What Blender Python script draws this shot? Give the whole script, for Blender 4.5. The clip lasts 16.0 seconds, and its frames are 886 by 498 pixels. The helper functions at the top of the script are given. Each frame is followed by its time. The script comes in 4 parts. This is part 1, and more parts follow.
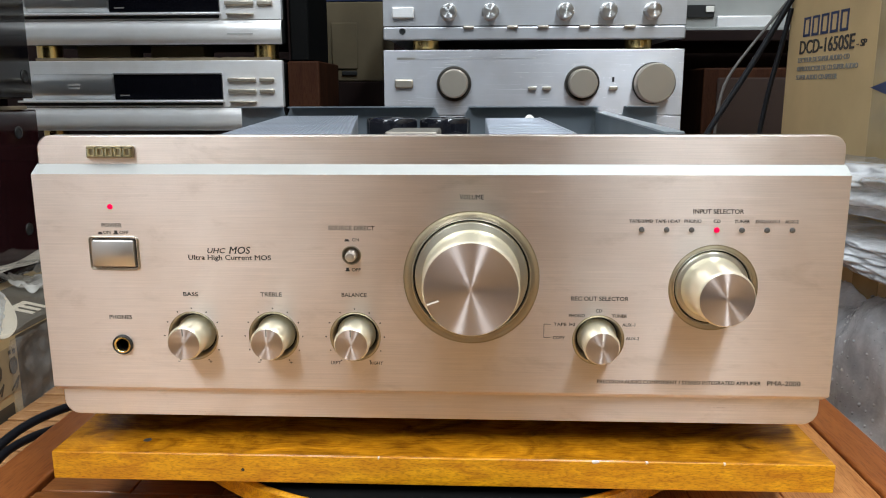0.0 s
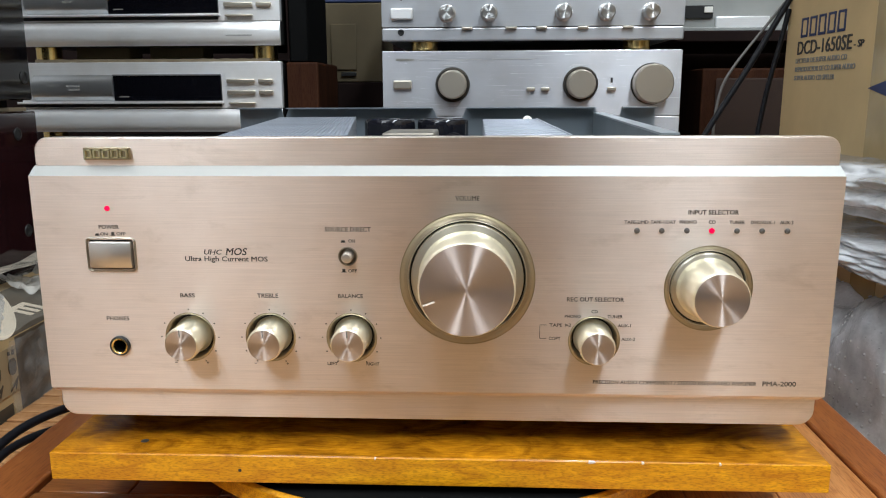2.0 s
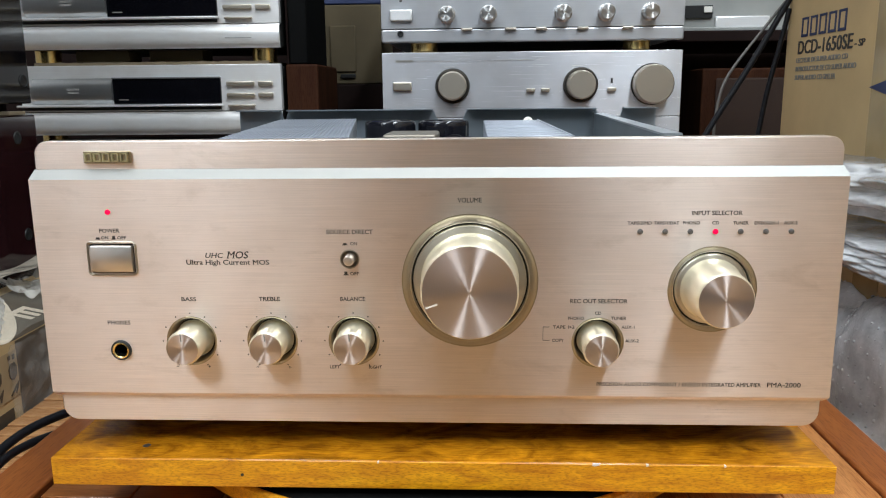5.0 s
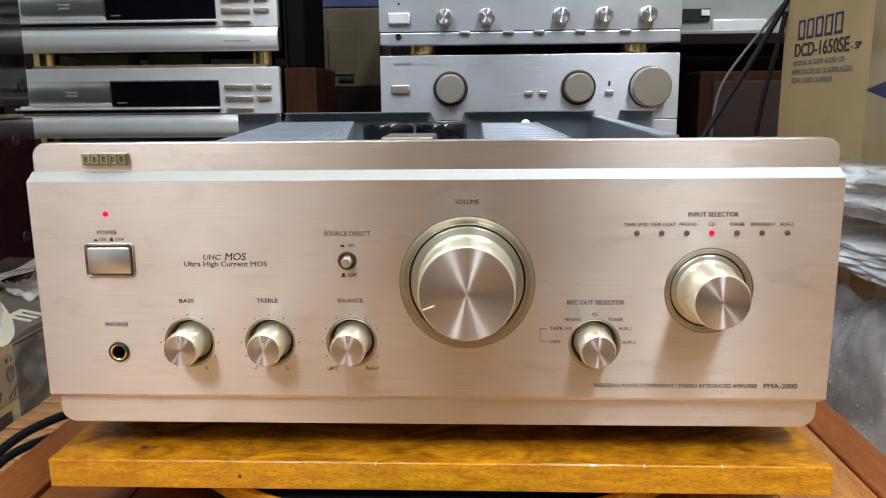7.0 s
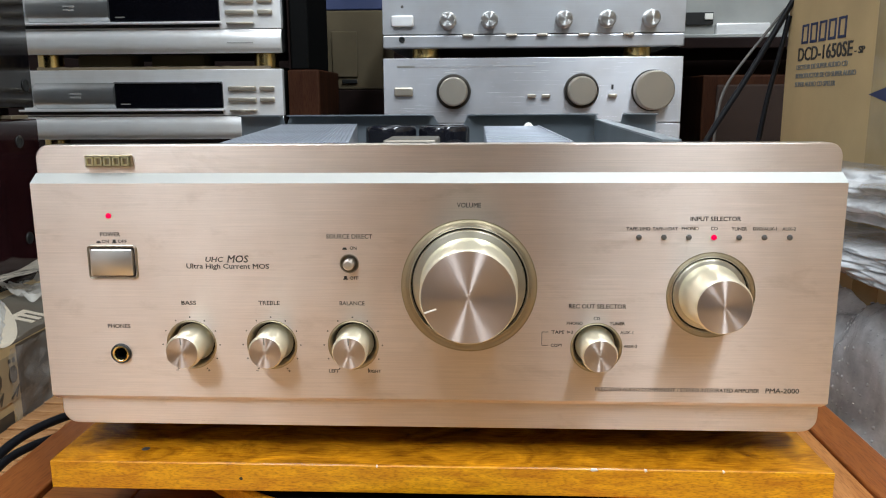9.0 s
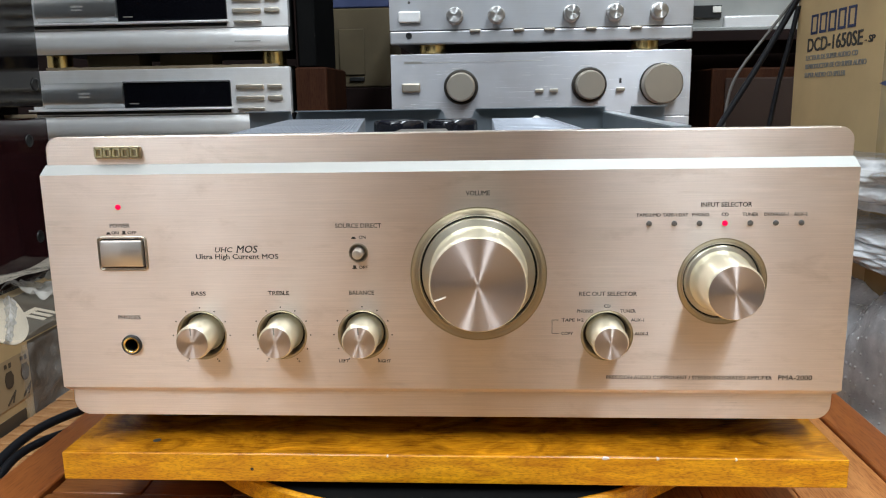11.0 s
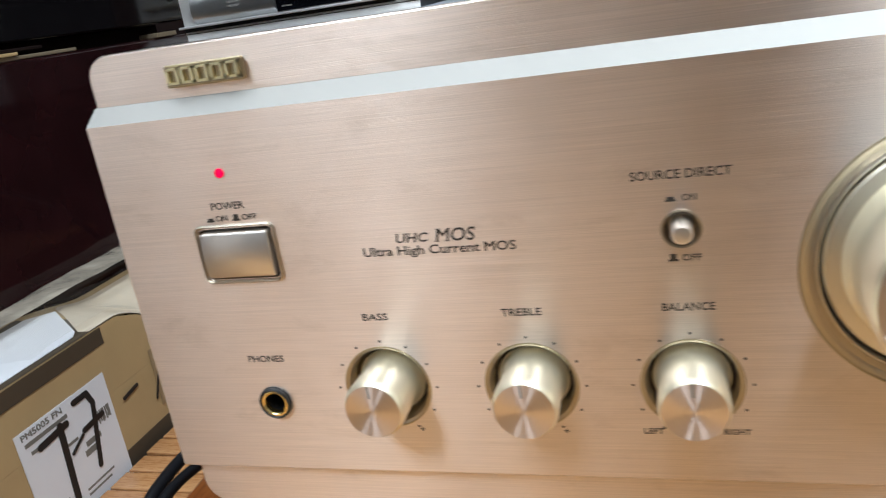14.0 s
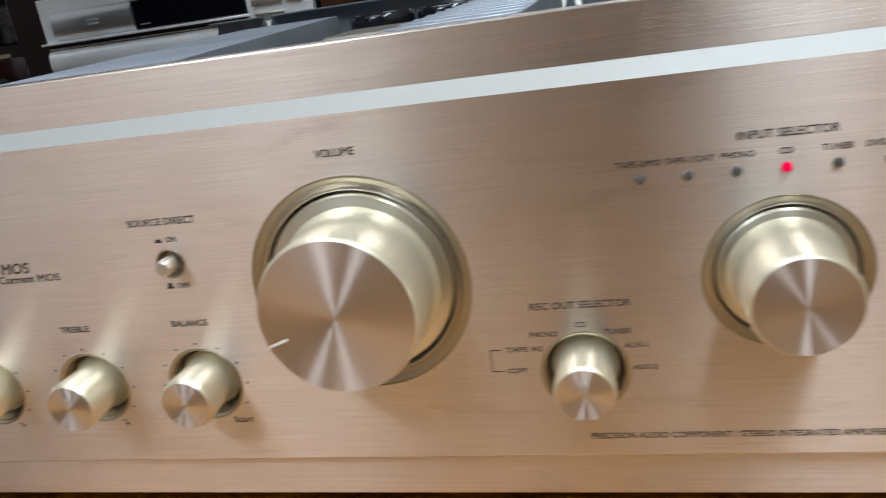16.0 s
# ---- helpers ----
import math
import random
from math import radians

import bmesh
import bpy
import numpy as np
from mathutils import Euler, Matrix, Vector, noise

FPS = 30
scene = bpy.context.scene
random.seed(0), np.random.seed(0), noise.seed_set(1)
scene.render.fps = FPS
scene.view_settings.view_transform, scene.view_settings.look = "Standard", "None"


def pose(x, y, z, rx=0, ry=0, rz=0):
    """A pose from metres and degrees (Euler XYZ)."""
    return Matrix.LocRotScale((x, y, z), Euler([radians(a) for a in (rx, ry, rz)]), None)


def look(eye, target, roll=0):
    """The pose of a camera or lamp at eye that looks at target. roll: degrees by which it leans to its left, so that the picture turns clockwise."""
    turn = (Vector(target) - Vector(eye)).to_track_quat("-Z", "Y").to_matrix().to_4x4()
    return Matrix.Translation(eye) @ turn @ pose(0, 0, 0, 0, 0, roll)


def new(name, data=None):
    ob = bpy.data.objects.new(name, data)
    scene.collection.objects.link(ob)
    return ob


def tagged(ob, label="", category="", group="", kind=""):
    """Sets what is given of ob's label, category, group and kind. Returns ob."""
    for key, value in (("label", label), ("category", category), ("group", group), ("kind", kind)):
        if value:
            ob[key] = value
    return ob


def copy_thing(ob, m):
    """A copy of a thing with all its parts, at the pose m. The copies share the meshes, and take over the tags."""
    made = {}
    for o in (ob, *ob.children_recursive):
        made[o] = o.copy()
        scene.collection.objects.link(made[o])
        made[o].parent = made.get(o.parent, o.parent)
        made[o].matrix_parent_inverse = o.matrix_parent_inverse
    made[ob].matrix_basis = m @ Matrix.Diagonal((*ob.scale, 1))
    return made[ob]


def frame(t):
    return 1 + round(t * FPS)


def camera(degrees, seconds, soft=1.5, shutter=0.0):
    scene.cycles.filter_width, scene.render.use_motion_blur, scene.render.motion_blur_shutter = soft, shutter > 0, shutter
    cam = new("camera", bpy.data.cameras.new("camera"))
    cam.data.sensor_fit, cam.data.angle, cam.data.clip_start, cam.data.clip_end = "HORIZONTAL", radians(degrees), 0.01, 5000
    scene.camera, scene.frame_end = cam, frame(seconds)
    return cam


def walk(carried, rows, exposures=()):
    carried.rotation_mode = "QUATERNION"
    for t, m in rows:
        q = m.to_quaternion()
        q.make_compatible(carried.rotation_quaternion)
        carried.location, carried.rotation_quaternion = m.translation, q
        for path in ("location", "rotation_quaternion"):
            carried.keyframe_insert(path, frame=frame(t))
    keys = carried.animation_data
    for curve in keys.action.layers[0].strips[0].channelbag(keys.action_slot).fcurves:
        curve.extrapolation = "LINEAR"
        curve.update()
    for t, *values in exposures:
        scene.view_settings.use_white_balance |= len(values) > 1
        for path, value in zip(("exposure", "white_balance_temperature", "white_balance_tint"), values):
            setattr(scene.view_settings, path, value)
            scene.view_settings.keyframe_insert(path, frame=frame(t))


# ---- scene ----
cam = camera(59.7, 16.0, soft=1.1, shutter=0.5)
PATH = [
    (0, (0.02402, -0.40638, 0.19247), (-0.06387, 1.55073, -0.20998), -0.164),
    (0.5, (0.02578, -0.40674, 0.19231), (-0.06491, 1.55115, -0.20577), -0.155),
    (1, (0.02568, -0.40702, 0.19258), (-0.06594, 1.55079, -0.20565), -0.190),
    (1.5, (0.02650, -0.40738, 0.19320), (-0.06497, 1.55024, -0.20602), -0.224),
    (2, (0.02649, -0.40738, 0.19298), (-0.06267, 1.54998, -0.20805), -0.246),
    (2.5, (0.02523, -0.40651, 0.19277), (-0.06276, 1.55052, -0.21008), -0.216),
    (3, (0.02549, -0.40543, 0.19285), (-0.06239, 1.55116, -0.21217), -0.199),
    (3.5, (0.02407, -0.40540, 0.19354), (-0.06370, 1.55097, -0.21254), -0.221),
    (4, (0.02377, -0.40526, 0.19348), (-0.06662, 1.55153, -0.21001), -0.382),
    (6.5, (0.02742, -0.40625, 0.19252), (-0.05874, 1.55314, -0.19908), -0.656),
    (7, (0.02582, -0.40656, 0.19240), (-0.05941, 1.55327, -0.19722), -0.567),
    (7.5, (0.02584, -0.40608, 0.19207), (-0.06263, 1.55388, -0.19616), -0.439),
    (8, (0.02571, -0.40666, 0.19252), (-0.06301, 1.55368, -0.19374), -0.320),
    (8.5, (0.02524, -0.40626, 0.19310), (-0.06477, 1.55421, -0.19221), -0.290),
    (9, (0.02608, -0.40674, 0.19298), (-0.06560, 1.55394, -0.19087), -0.347),
    (11.5, (0.02561, -0.40688, 0.18186), (-0.10849, 1.55141, -0.20165), -1.489),
    (12, (0.02555, -0.40340, 0.17765), (-0.17669, 1.54145, -0.24263), -2.501),
    (12.2, (0.01997, -0.39608, 0.18055), (-0.22640, 1.53854, -0.26088), -3.197),
    (12.5, (-0.00641, -0.35434, 0.19566), (-0.34621, 1.55542, -0.29150), -4.442),
    (12.7, (-0.01569, -0.32027, 0.20052), (-0.40097, 1.57403, -0.31313), -5.270),
    (13, (-0.04060, -0.26067, 0.18655), (-0.49735, 1.61144, -0.34882), -6.336),
    (13.2, (-0.05288, -0.22605, 0.18303), (-0.56996, 1.62719, -0.36298), -7.192),
    (13.3, (-0.06139, -0.21532, 0.17675), (-0.58832, 1.63202, -0.37975), -7.406),
    (13.5, (-0.07115, -0.20430, 0.17469), (-0.59821, 1.63147, -0.41876), -7.820),
    (13.7, (-0.06582, -0.20068, 0.17181), (-0.62733, 1.62399, -0.42425), -8.376),
    (14, (-0.04630, -0.20037, 0.17258), (-0.61547, 1.61150, -0.45447), -8.821),
    (14.2, (-0.03291, -0.20361, 0.17377), (-0.60989, 1.60510, -0.45525), -9.067),
    (14.5, (-0.01134, -0.20686, 0.17460), (-0.58296, 1.59726, -0.47222), -9.302),
    (14.7, (0.00465, -0.20882, 0.17479), (-0.56464, 1.59492, -0.47517), -9.423),
    (15, (0.02309, -0.20839, 0.17489), (-0.52282, 1.59962, -0.48320), -9.248),
    (15.2, (0.03579, -0.21040, 0.17685), (-0.49576, 1.60302, -0.47809), -9.173),
    (15.5, (0.06106, -0.21233, 0.18130), (-0.44500, 1.60810, -0.47439), -9.031),
    (15.7, (0.08080, -0.21624, 0.17948), (-0.41748, 1.60913, -0.46839), -8.996),
    (16, (0.10422, -0.22064, 0.18102), (-0.34416, 1.61785, -0.46622), -8.659),
]
walk(cam, [(t, look(eye, target, roll)) for t, eye, target, roll in PATH], exposures=((0, -0.03, 6545, 10), (11.5, -0.03, 6545, 10), (12.5, -0.06, 6510, 10), (13.5, 0.03, 6430, 10), (14.2, -0.06, 6350, 10), (15.0, -0.27, 6340, 10), (15.5, -0.38, 6340, 10), (16, -0.43, 6340, 10)))


# ---- light: a closed shop room with fluorescent ceiling panels ----
FLOOR, CEILING = -0.62, 1.90
world = bpy.data.worlds.new("world")
world.use_nodes = True
world.node_tree.nodes["Background"].inputs[0].default_value = (0.6, 0.7, 0.9, 1)
world.node_tree.nodes["Background"].inputs[1].default_value = 0.005
scene.world = world
scene.view_settings.exposure = 0.0


def ceiling_lamp(x, y, sx, sy, watts, colour=(0.82, 0.922, 1.0)):
    data = bpy.data.lights.new("ceiling_tube", "AREA")
    data.shape, data.size, data.size_y, data.energy, data.color = "RECTANGLE", sx, sy, watts, colour
    ob = new("ceiling_tube_lamp", data)
    ob.matrix_world = pose(x, y, CEILING - 0.075)
    return ob


LAMPS = ((0.60, -0.50, 0.22, 1.3, 34), (-0.50, -0.30, 0.95, 1.7, 18), (-1.00, -1.50, 0.60, 0.60, 33), (0.72, -1.45, 0.22, 1.2, 17))
for lx, ly, lsx, lsy, watts in LAMPS:
    ceiling_lamp(lx, ly, lsx, lsy, watts)


# ---- materials ----
def mat(name):
    m = bpy.data.materials.new(name)
    m.use_nodes = True
    return m, m.node_tree, m.node_tree.nodes["Principled BSDF"]


def node(tree, kind, **values):
    n = tree.nodes.new(kind)
    for key, value in values.items():
        n.inputs[key].default_value = value
    return n


def coords(tree, scale=(1, 1, 1), out="Object"):
    c, m = tree.nodes.new("ShaderNodeTexCoord"), tree.nodes.new("ShaderNodeMapping")
    tree.links.new(c.outputs[out], m.inputs["Vector"])
    m.inputs["Scale"].default_value = scale
    return m.outputs["Vector"]


def ramp(tree, fac, stops):
    r = tree.nodes.new("ShaderNodeValToRGB")
    while len(r.color_ramp.elements) < len(stops):
        r.color_ramp.elements.new(0.5)
    for e, (p, c) in zip(r.color_ramp.elements, stops):
        e.position, e.color = p, (*c, 1)
    tree.links.new(fac, r.inputs["Fac"])
    return r.outputs["Color"]


def bump(tree, bsdf, height, strength, distance):
    b = tree.nodes.new("ShaderNodeBump")
    b.inputs["Strength"].default_value, b.inputs["Distance"].default_value = strength, distance
    tree.links.new(height, b.inputs["Height"])
    tree.links.new(b.outputs["Normal"], bsdf.inputs["Normal"])
    return b


def mix(tree, fac, a, b, kind="MIX"):
    m = tree.nodes.new("ShaderNodeMix")
    m.data_type, m.blend_type = "RGBA", kind
    for value, socket in ((fac, m.inputs[0]), (a, m.inputs[6]), (b, m.inputs[7])):
        if isinstance(value, (int, float)):
            socket.default_value = value
        elif isinstance(value, tuple):
            socket.default_value = (*value, 1)
        else:
            tree.links.new(value, socket)
    return m.outputs[2]


def plain(name, colour, rough=0.5, metal=0.0, grain=0.0, size=200.0, spread=0.12, coat=0.0):
    """A surface with a soft mottling and a fine grain."""
    m, t, b = mat(name)
    at = coords(t)
    n1 = node(t, "ShaderNodeTexNoise", Scale=size / 12, Detail=5.0)
    t.links.new(at, n1.inputs["Vector"])
    dark = tuple(c * (1 - spread) for c in colour)
    light = tuple(min(1.0, c * (1 + spread)) for c in colour)
    t.links.new(ramp(t, n1.outputs["Fac"], ((0.3, dark), (0.7, light))), b.inputs["Base Color"])
    b.inputs["Roughness"].default_value, b.inputs["Metallic"].default_value = rough, metal
    b.inputs["Coat Weight"].default_value = coat
    b.inputs["Coat Roughness"].default_value = 0.08
    if grain:
        n2 = node(t, "ShaderNodeTexNoise", Scale=size * 4, Detail=3.0)
        t.links.new(at, n2.inputs["Vector"])
        bump(t, b, n2.outputs["Fac"], grain, 0.0005)
    return m


def brushed(name, colour, rough, aniso, streak=0.13, metal=1.0, axis=(1, 0, 0), long=7.0, fine=3200.0, relief=0.48, marks=0.0):
    """Metal brushed along one axis: long hairlines in colour, roughness and relief, and dull handling marks."""
    m, t, b = mat(name)

    def hair(along, across, detail, rough_detail):
        n = node(t, "ShaderNodeTexNoise", Scale=1.0, Detail=detail, Roughness=rough_detail)
        t.links.new(coords(t, tuple(along if a else across for a in axis)), n.inputs["Vector"])
        return n.outputs["Fac"]

    n1, n2, n4 = hair(long, fine, 2.0, 0.7), hair(16.0, 1100.0, 4.0, 0.6), hair(9.0, 420.0, 3.0, 0.6)
    n3 = node(t, "ShaderNodeTexNoise", Scale=1.0, Detail=4.0)
    t.links.new(coords(t, (14, 14, 14)), n3.inputs["Vector"])
    both = mix(t, 0.35, n1, n2)
    lo, hi = tuple(c * (1 - streak) for c in colour), tuple(min(1, c * (1 + streak)) for c in colour)
    c1 = ramp(t, both, ((0.38, lo), (0.62, hi)))
    smudge = ramp(t, n3.outputs["Fac"], ((0.36, (0.90, 0.88, 0.86)), (0.58, (1, 1, 1))))
    col = mix(t, 1.0, c1, smudge, "MULTIPLY")
    r = t.nodes.new("ShaderNodeMapRange")
    r.inputs["To Min"].default_value, r.inputs["To Max"].default_value = rough * 0.8, rough * 1.2
    t.links.new(both, r.inputs["Value"])
    dull = r.outputs["Result"]
    if marks:
        n5 = node(t, "ShaderNodeTexNoise", Scale=1.0, Detail=6.0, Roughness=0.7, Distortion=0.5)
        t.links.new(coords(t, (22, 22, 60)), n5.inputs["Vector"])
        spot = ramp(t, n5.outputs["Fac"], ((0.56, (0, 0, 0)), (0.72, (1, 1, 1))))
        k = tuple(1 - marks * f for f in (0.9, 1.0, 1.15))
        col = mix(t, 1.0, col, mix(t, spot, (1, 1, 1), k), "MULTIPLY")
    t.links.new(col, b.inputs["Base Color"])
    t.links.new(dull, b.inputs["Roughness"])
    b.inputs["Metallic"].default_value = metal
    b.inputs["Anisotropic"].default_value = aniso
    v = t.nodes.new("ShaderNodeCombineXYZ")
    for k, c in enumerate((axis[2], 0.0, axis[0])):
        v.inputs[k].default_value = c
    t.links.new(v.outputs[0], b.inputs["Tangent"])
    bump(t, b, mix(t, 0.2, n1, n4), relief, 0.00012)
    return m


def turned(name, colour, rough, aniso):
    """A lathe-turned metal disc: rings round its centre, seen along y."""
    m, t, b = mat(name)
    b.inputs["Base Color"].default_value = (*colour, 1)
    b.inputs["Metallic"].default_value, b.inputs["Roughness"].default_value = 1.0, rough
    b.inputs["Anisotropic"].default_value = aniso
    tan = t.nodes.new("ShaderNodeTangent")
    tan.direction_type, tan.axis = "RADIAL", "Y"
    t.links.new(tan.outputs[0], b.inputs["Tangent"])
    b.inputs["Anisotropic Rotation"].default_value = 0.25
    at = coords(t)
    d = t.nodes.new("ShaderNodeVectorMath")
    d.operation = "LENGTH"
    t.links.new(at, d.inputs[0])
    n1 = node(t, "ShaderNodeTexNoise", Scale=6000.0, Detail=2.0)
    n1.noise_dimensions = "1D"
    t.links.new(d.outputs["Value"], n1.inputs["W"])
    lo, hi = tuple(c * 0.98 for c in colour), tuple(min(1, c * 1.02) for c in colour)
    t.links.new(ramp(t, n1.outputs["Fac"], ((0.35, lo), (0.65, hi))), b.inputs["Base Color"])
    bump(t, b, n1.outputs["Fac"], 0.02, 0.0001)
    return m


def wood(name, dark, light, along=(1, 0, 0), rough=0.35, coat=0.3, figure=1.0, grain=(5.0, 60.0), fibre=(90.0, 900.0)):
    m, t, b = mat(name)
    at = coords(t, tuple(grain[0] if a else grain[1] for a in along))
    n1 = node(t, "ShaderNodeTexNoise", Scale=1.0, Detail=6.0, Roughness=0.65, Distortion=0.6 * figure)
    t.links.new(at, n1.inputs["Vector"])
    at2 = coords(t, tuple(fibre[0] if a else fibre[1] for a in along))
    n2 = node(t, "ShaderNodeTexNoise", Scale=1.0, Detail=3.0)
    t.links.new(at2, n2.inputs["Vector"])
    at3 = coords(t, (7, 7, 7))
    n3 = node(t, "ShaderNodeTexNoise", Scale=1.0, Detail=2.0)
    t.links.new(at3, n3.inputs["Vector"])
    mid = tuple((a + c) / 2 for a, c in zip(dark, light))
    base = ramp(t, n1.outputs["Fac"], ((0.28, dark), (0.5, mid), (0.72, light)))
    pores = ramp(t, n2.outputs["Fac"], ((0.36, (0.62, 0.5, 0.4)), (0.52, (1, 1, 1))))
    col = mix(t, 0.75, base, pores, "MULTIPLY")
    patch = ramp(t, n3.outputs["Fac"], ((0.3, (0.82, 0.8, 0.78)), (0.65, (1, 1, 1))))
    t.links.new(mix(t, 1.0, col, patch, "MULTIPLY"), b.inputs["Base Color"])
    b.inputs["Roughness"].default_value = rough
    b.inputs["Coat Weight"].default_value, b.inputs["Coat Roughness"].default_value = coat, 0.15
    bump(t, b, n2.outputs["Fac"], 0.15, 0.0004)
    return m


def glow(name, colour, strength):
    m, t, b = mat(name)
    b.inputs["Base Color"].default_value = (*(c * 0.2 for c in colour), 1)
    b.inputs["Emission Color"].default_value = (*colour, 1)
    b.inputs["Emission Strength"].default_value = strength
    b.inputs["Roughness"].default_value = 0.6
    b.inputs["IOR"].default_value = 1.2
    return m


def film_plastic(name, colour, bubbles, clear, deep=0.5, span=0.45):
    """Crumpled polythene: half clear, glossy, with small bubbles."""
    m, t, b = mat(name)
    at = coords(t)
    n = node(t, "ShaderNodeTexNoise", Scale=14.0, Detail=5.0, Roughness=0.6, Distortion=0.2)
    t.links.new(at, n.inputs["Vector"])
    v = node(t, "ShaderNodeTexVoronoi", Scale=bubbles)
    t.links.new(at, v.inputs["Vector"])
    b.inputs["Roughness"].default_value = 0.14
    lo = tuple(c * deep for c in colour)
    t.links.new(ramp(t, n.outputs["Fac"], ((0.36, lo), (0.66, colour))), b.inputs["Base Color"])
    a = t.nodes.new("ShaderNodeMapRange")
    a.inputs["From Min"].default_value, a.inputs["From Max"].default_value = 0.3, 0.7
    a.inputs["To Min"].default_value, a.inputs["To Max"].default_value = clear, min(1.0, clear + span)
    t.links.new(n.outputs["Fac"], a.inputs["Value"])
    t.links.new(a.outputs["Result"], b.inputs["Alpha"])
    f = node(t, "ShaderNodeTexNoise", Scale=420.0, Detail=2.0)
    t.links.new(at, f.inputs["Vector"])
    h = mix(t, 0.35, mix(t, 0.4, n.outputs["Fac"], v.outputs["Distance"]), f.outputs["Fac"])
    bump(t, b, h, 0.35, 0.003)
    return m


champagne = brushed("champagne_brushed", (0.83, 0.72, 0.655), 0.30, 1.0, streak=0.065, long=26.0, fine=3600.0, relief=0.70, marks=0.14)
# Top chamfer only: a grey satin tone with the overhead light put in.
lit_chamfer = plain("chamfer_lit_top", (0.375, 0.37, 0.35), 0.55, 0.5, spread=0.02)
knob_side = plain("knob_champagne", (0.91, 0.85, 0.67), 0.37, 0.80, spread=0.03)
collar_metal = turned("knob_collar", (0.76, 0.70, 0.61), 0.34, 0.8)
knob_face = turned("knob_turned_face", (0.69, 0.60, 0.565), 0.36, 1.0)
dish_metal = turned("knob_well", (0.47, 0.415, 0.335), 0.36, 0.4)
button_metal = plain("button_silver", (0.68, 0.63, 0.58), 0.40, 1.0, spread=0.04)
ink = plain("dark_ink", (0.030, 0.025, 0.022), 0.6)
black = plain("black_plastic", (0.012, 0.012, 0.012), 0.45)
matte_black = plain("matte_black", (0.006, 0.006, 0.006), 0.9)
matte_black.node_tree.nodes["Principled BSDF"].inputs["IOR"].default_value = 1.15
gloss_black = plain("glossy_black", (0.010, 0.010, 0.014), 0.10)
# Paler metal that puts the bright line along edges into the colour.
edge_highlight = plain("edge_highlight_metal", (0.55, 0.59, 0.63), 0.32, 0.7)
gold = plain("gold_plate", (0.85, 0.62, 0.25), 0.25, 1.0)
badge_gold = plain("badge_gold", (0.92, 0.82, 0.52), 0.32, 1.0)
badge_plate = plain("badge_bronze", (0.42, 0.35, 0.23), 0.38, 1.0)
led_red = glow("led_red", (1.0, 0.0, 0.075), 1.0)
led_off = plain("led_smoked", (0.10, 0.09, 0.085), 0.2)
white_mark = plain("white_paint", (0.85, 0.82, 0.75), 0.4)
chassis_paint = plain("chassis_grey", (0.21, 0.24, 0.27), 0.38, 0.45, grain=0.1)
heat_alu = plain("heatsink_aluminium", (0.36, 0.385, 0.44), 0.42, 0.4, grain=0.1)
heat_gap_shade = plain("heatsink_gap_shade", (0.05, 0.053, 0.06), 0.6, 0.3)
board_wood = wood("orange_varnish_wood", (0.52, 0.165, 0.003), (0.97, 0.47, 0.010), rough=0.35, coat=0.2, grain=(40.0, 220.0), fibre=(330.0, 1300.0))
# Browner top: reddish varnish plus the amplifier's shade, both in the colour.
board_top_shaded = wood("brown_varnish_shaded", (0.15, 0.040, 0.003), (0.86, 0.35, 0.012), rough=0.26, coat=0.5, figure=4.0, grain=(20.0, 34.0))
table_wood = wood("red_brown_wood", (0.18, 0.056, 0.013), (0.38, 0.135, 0.034), rough=0.35, coat=0.35)
rail_wood = wood("rail_wood", (0.24, 0.064, 0.015), (0.43, 0.142, 0.036), along=(0, 1, 0), rough=0.35, coat=0.35)
plank_wood = wood("plank_wood", (0.42, 0.145, 0.040), (0.70, 0.31, 0.10), along=(0, 1, 0), rough=0.4, coat=0.25)
pale_plank = wood("pale_plank_wood", (0.42, 0.19, 0.075), (0.66, 0.36, 0.16), rough=0.22, coat=0.5)
walnut = wood("walnut_veneer", (0.034, 0.012, 0.006), (0.075, 0.028, 0.013), along=(0, 0, 1), rough=0.7, coat=0.0)
walnut.node_tree.nodes["Principled BSDF"].inputs["IOR"].default_value = 1.2
player_grey = plain("pale_grey_enamel", (0.36, 0.365, 0.35), 0.45, 0.3)
grey_case = plain("grey_enamel", (0.20, 0.205, 0.21), 0.45, 0.3)
card = plain("cardboard_tan", (0.53, 0.37, 0.18), 0.75, grain=0.2, size=120)
card_pale = plain("cardboard_pale", (0.72, 0.61, 0.47), 0.7, grain=0.2, size=120)
card_mid = plain("cardboard_brown_print", (0.36, 0.26, 0.14), 0.75, grain=0.2, size=120)
card_dark = plain("cardboard_dark_print", (0.082, 0.058, 0.036), 0.65, grain=0.15, size=120)
paper = plain("white_label", (0.86, 0.87, 0.91), 0.5, spread=0.03)
print_blue = plain("navy_print", (0.024, 0.034, 0.095), 0.6)
print_grey = plain("grey_print", (0.20, 0.19, 0.17), 0.6)
print_faint = plain("faint_print", (0.38, 0.37, 0.36), 0.6)
pen = plain("marker_pen", (0.012, 0.012, 0.014), 0.5)
cherry = plain("cherry_lacquer", (0.020, 0.006, 0.007), 0.07, 0.0, spread=0.2)
cherry.node_tree.nodes["Principled BSDF"].inputs["IOR"].default_value = 1.36
piano = plain("piano_black", (0.006, 0.005, 0.006), 0.06)
piano.node_tree.nodes["Principled BSDF"].inputs["IOR"].default_value = 1.38
silver = brushed("silver_brushed", (0.58, 0.59, 0.62), 0.34, 0.5, streak=0.04, metal=0.7)
silver_pale = brushed("pale_silver_brushed", (0.80, 0.81, 0.86), 0.26, 0.9, streak=0.03, metal=0.65)
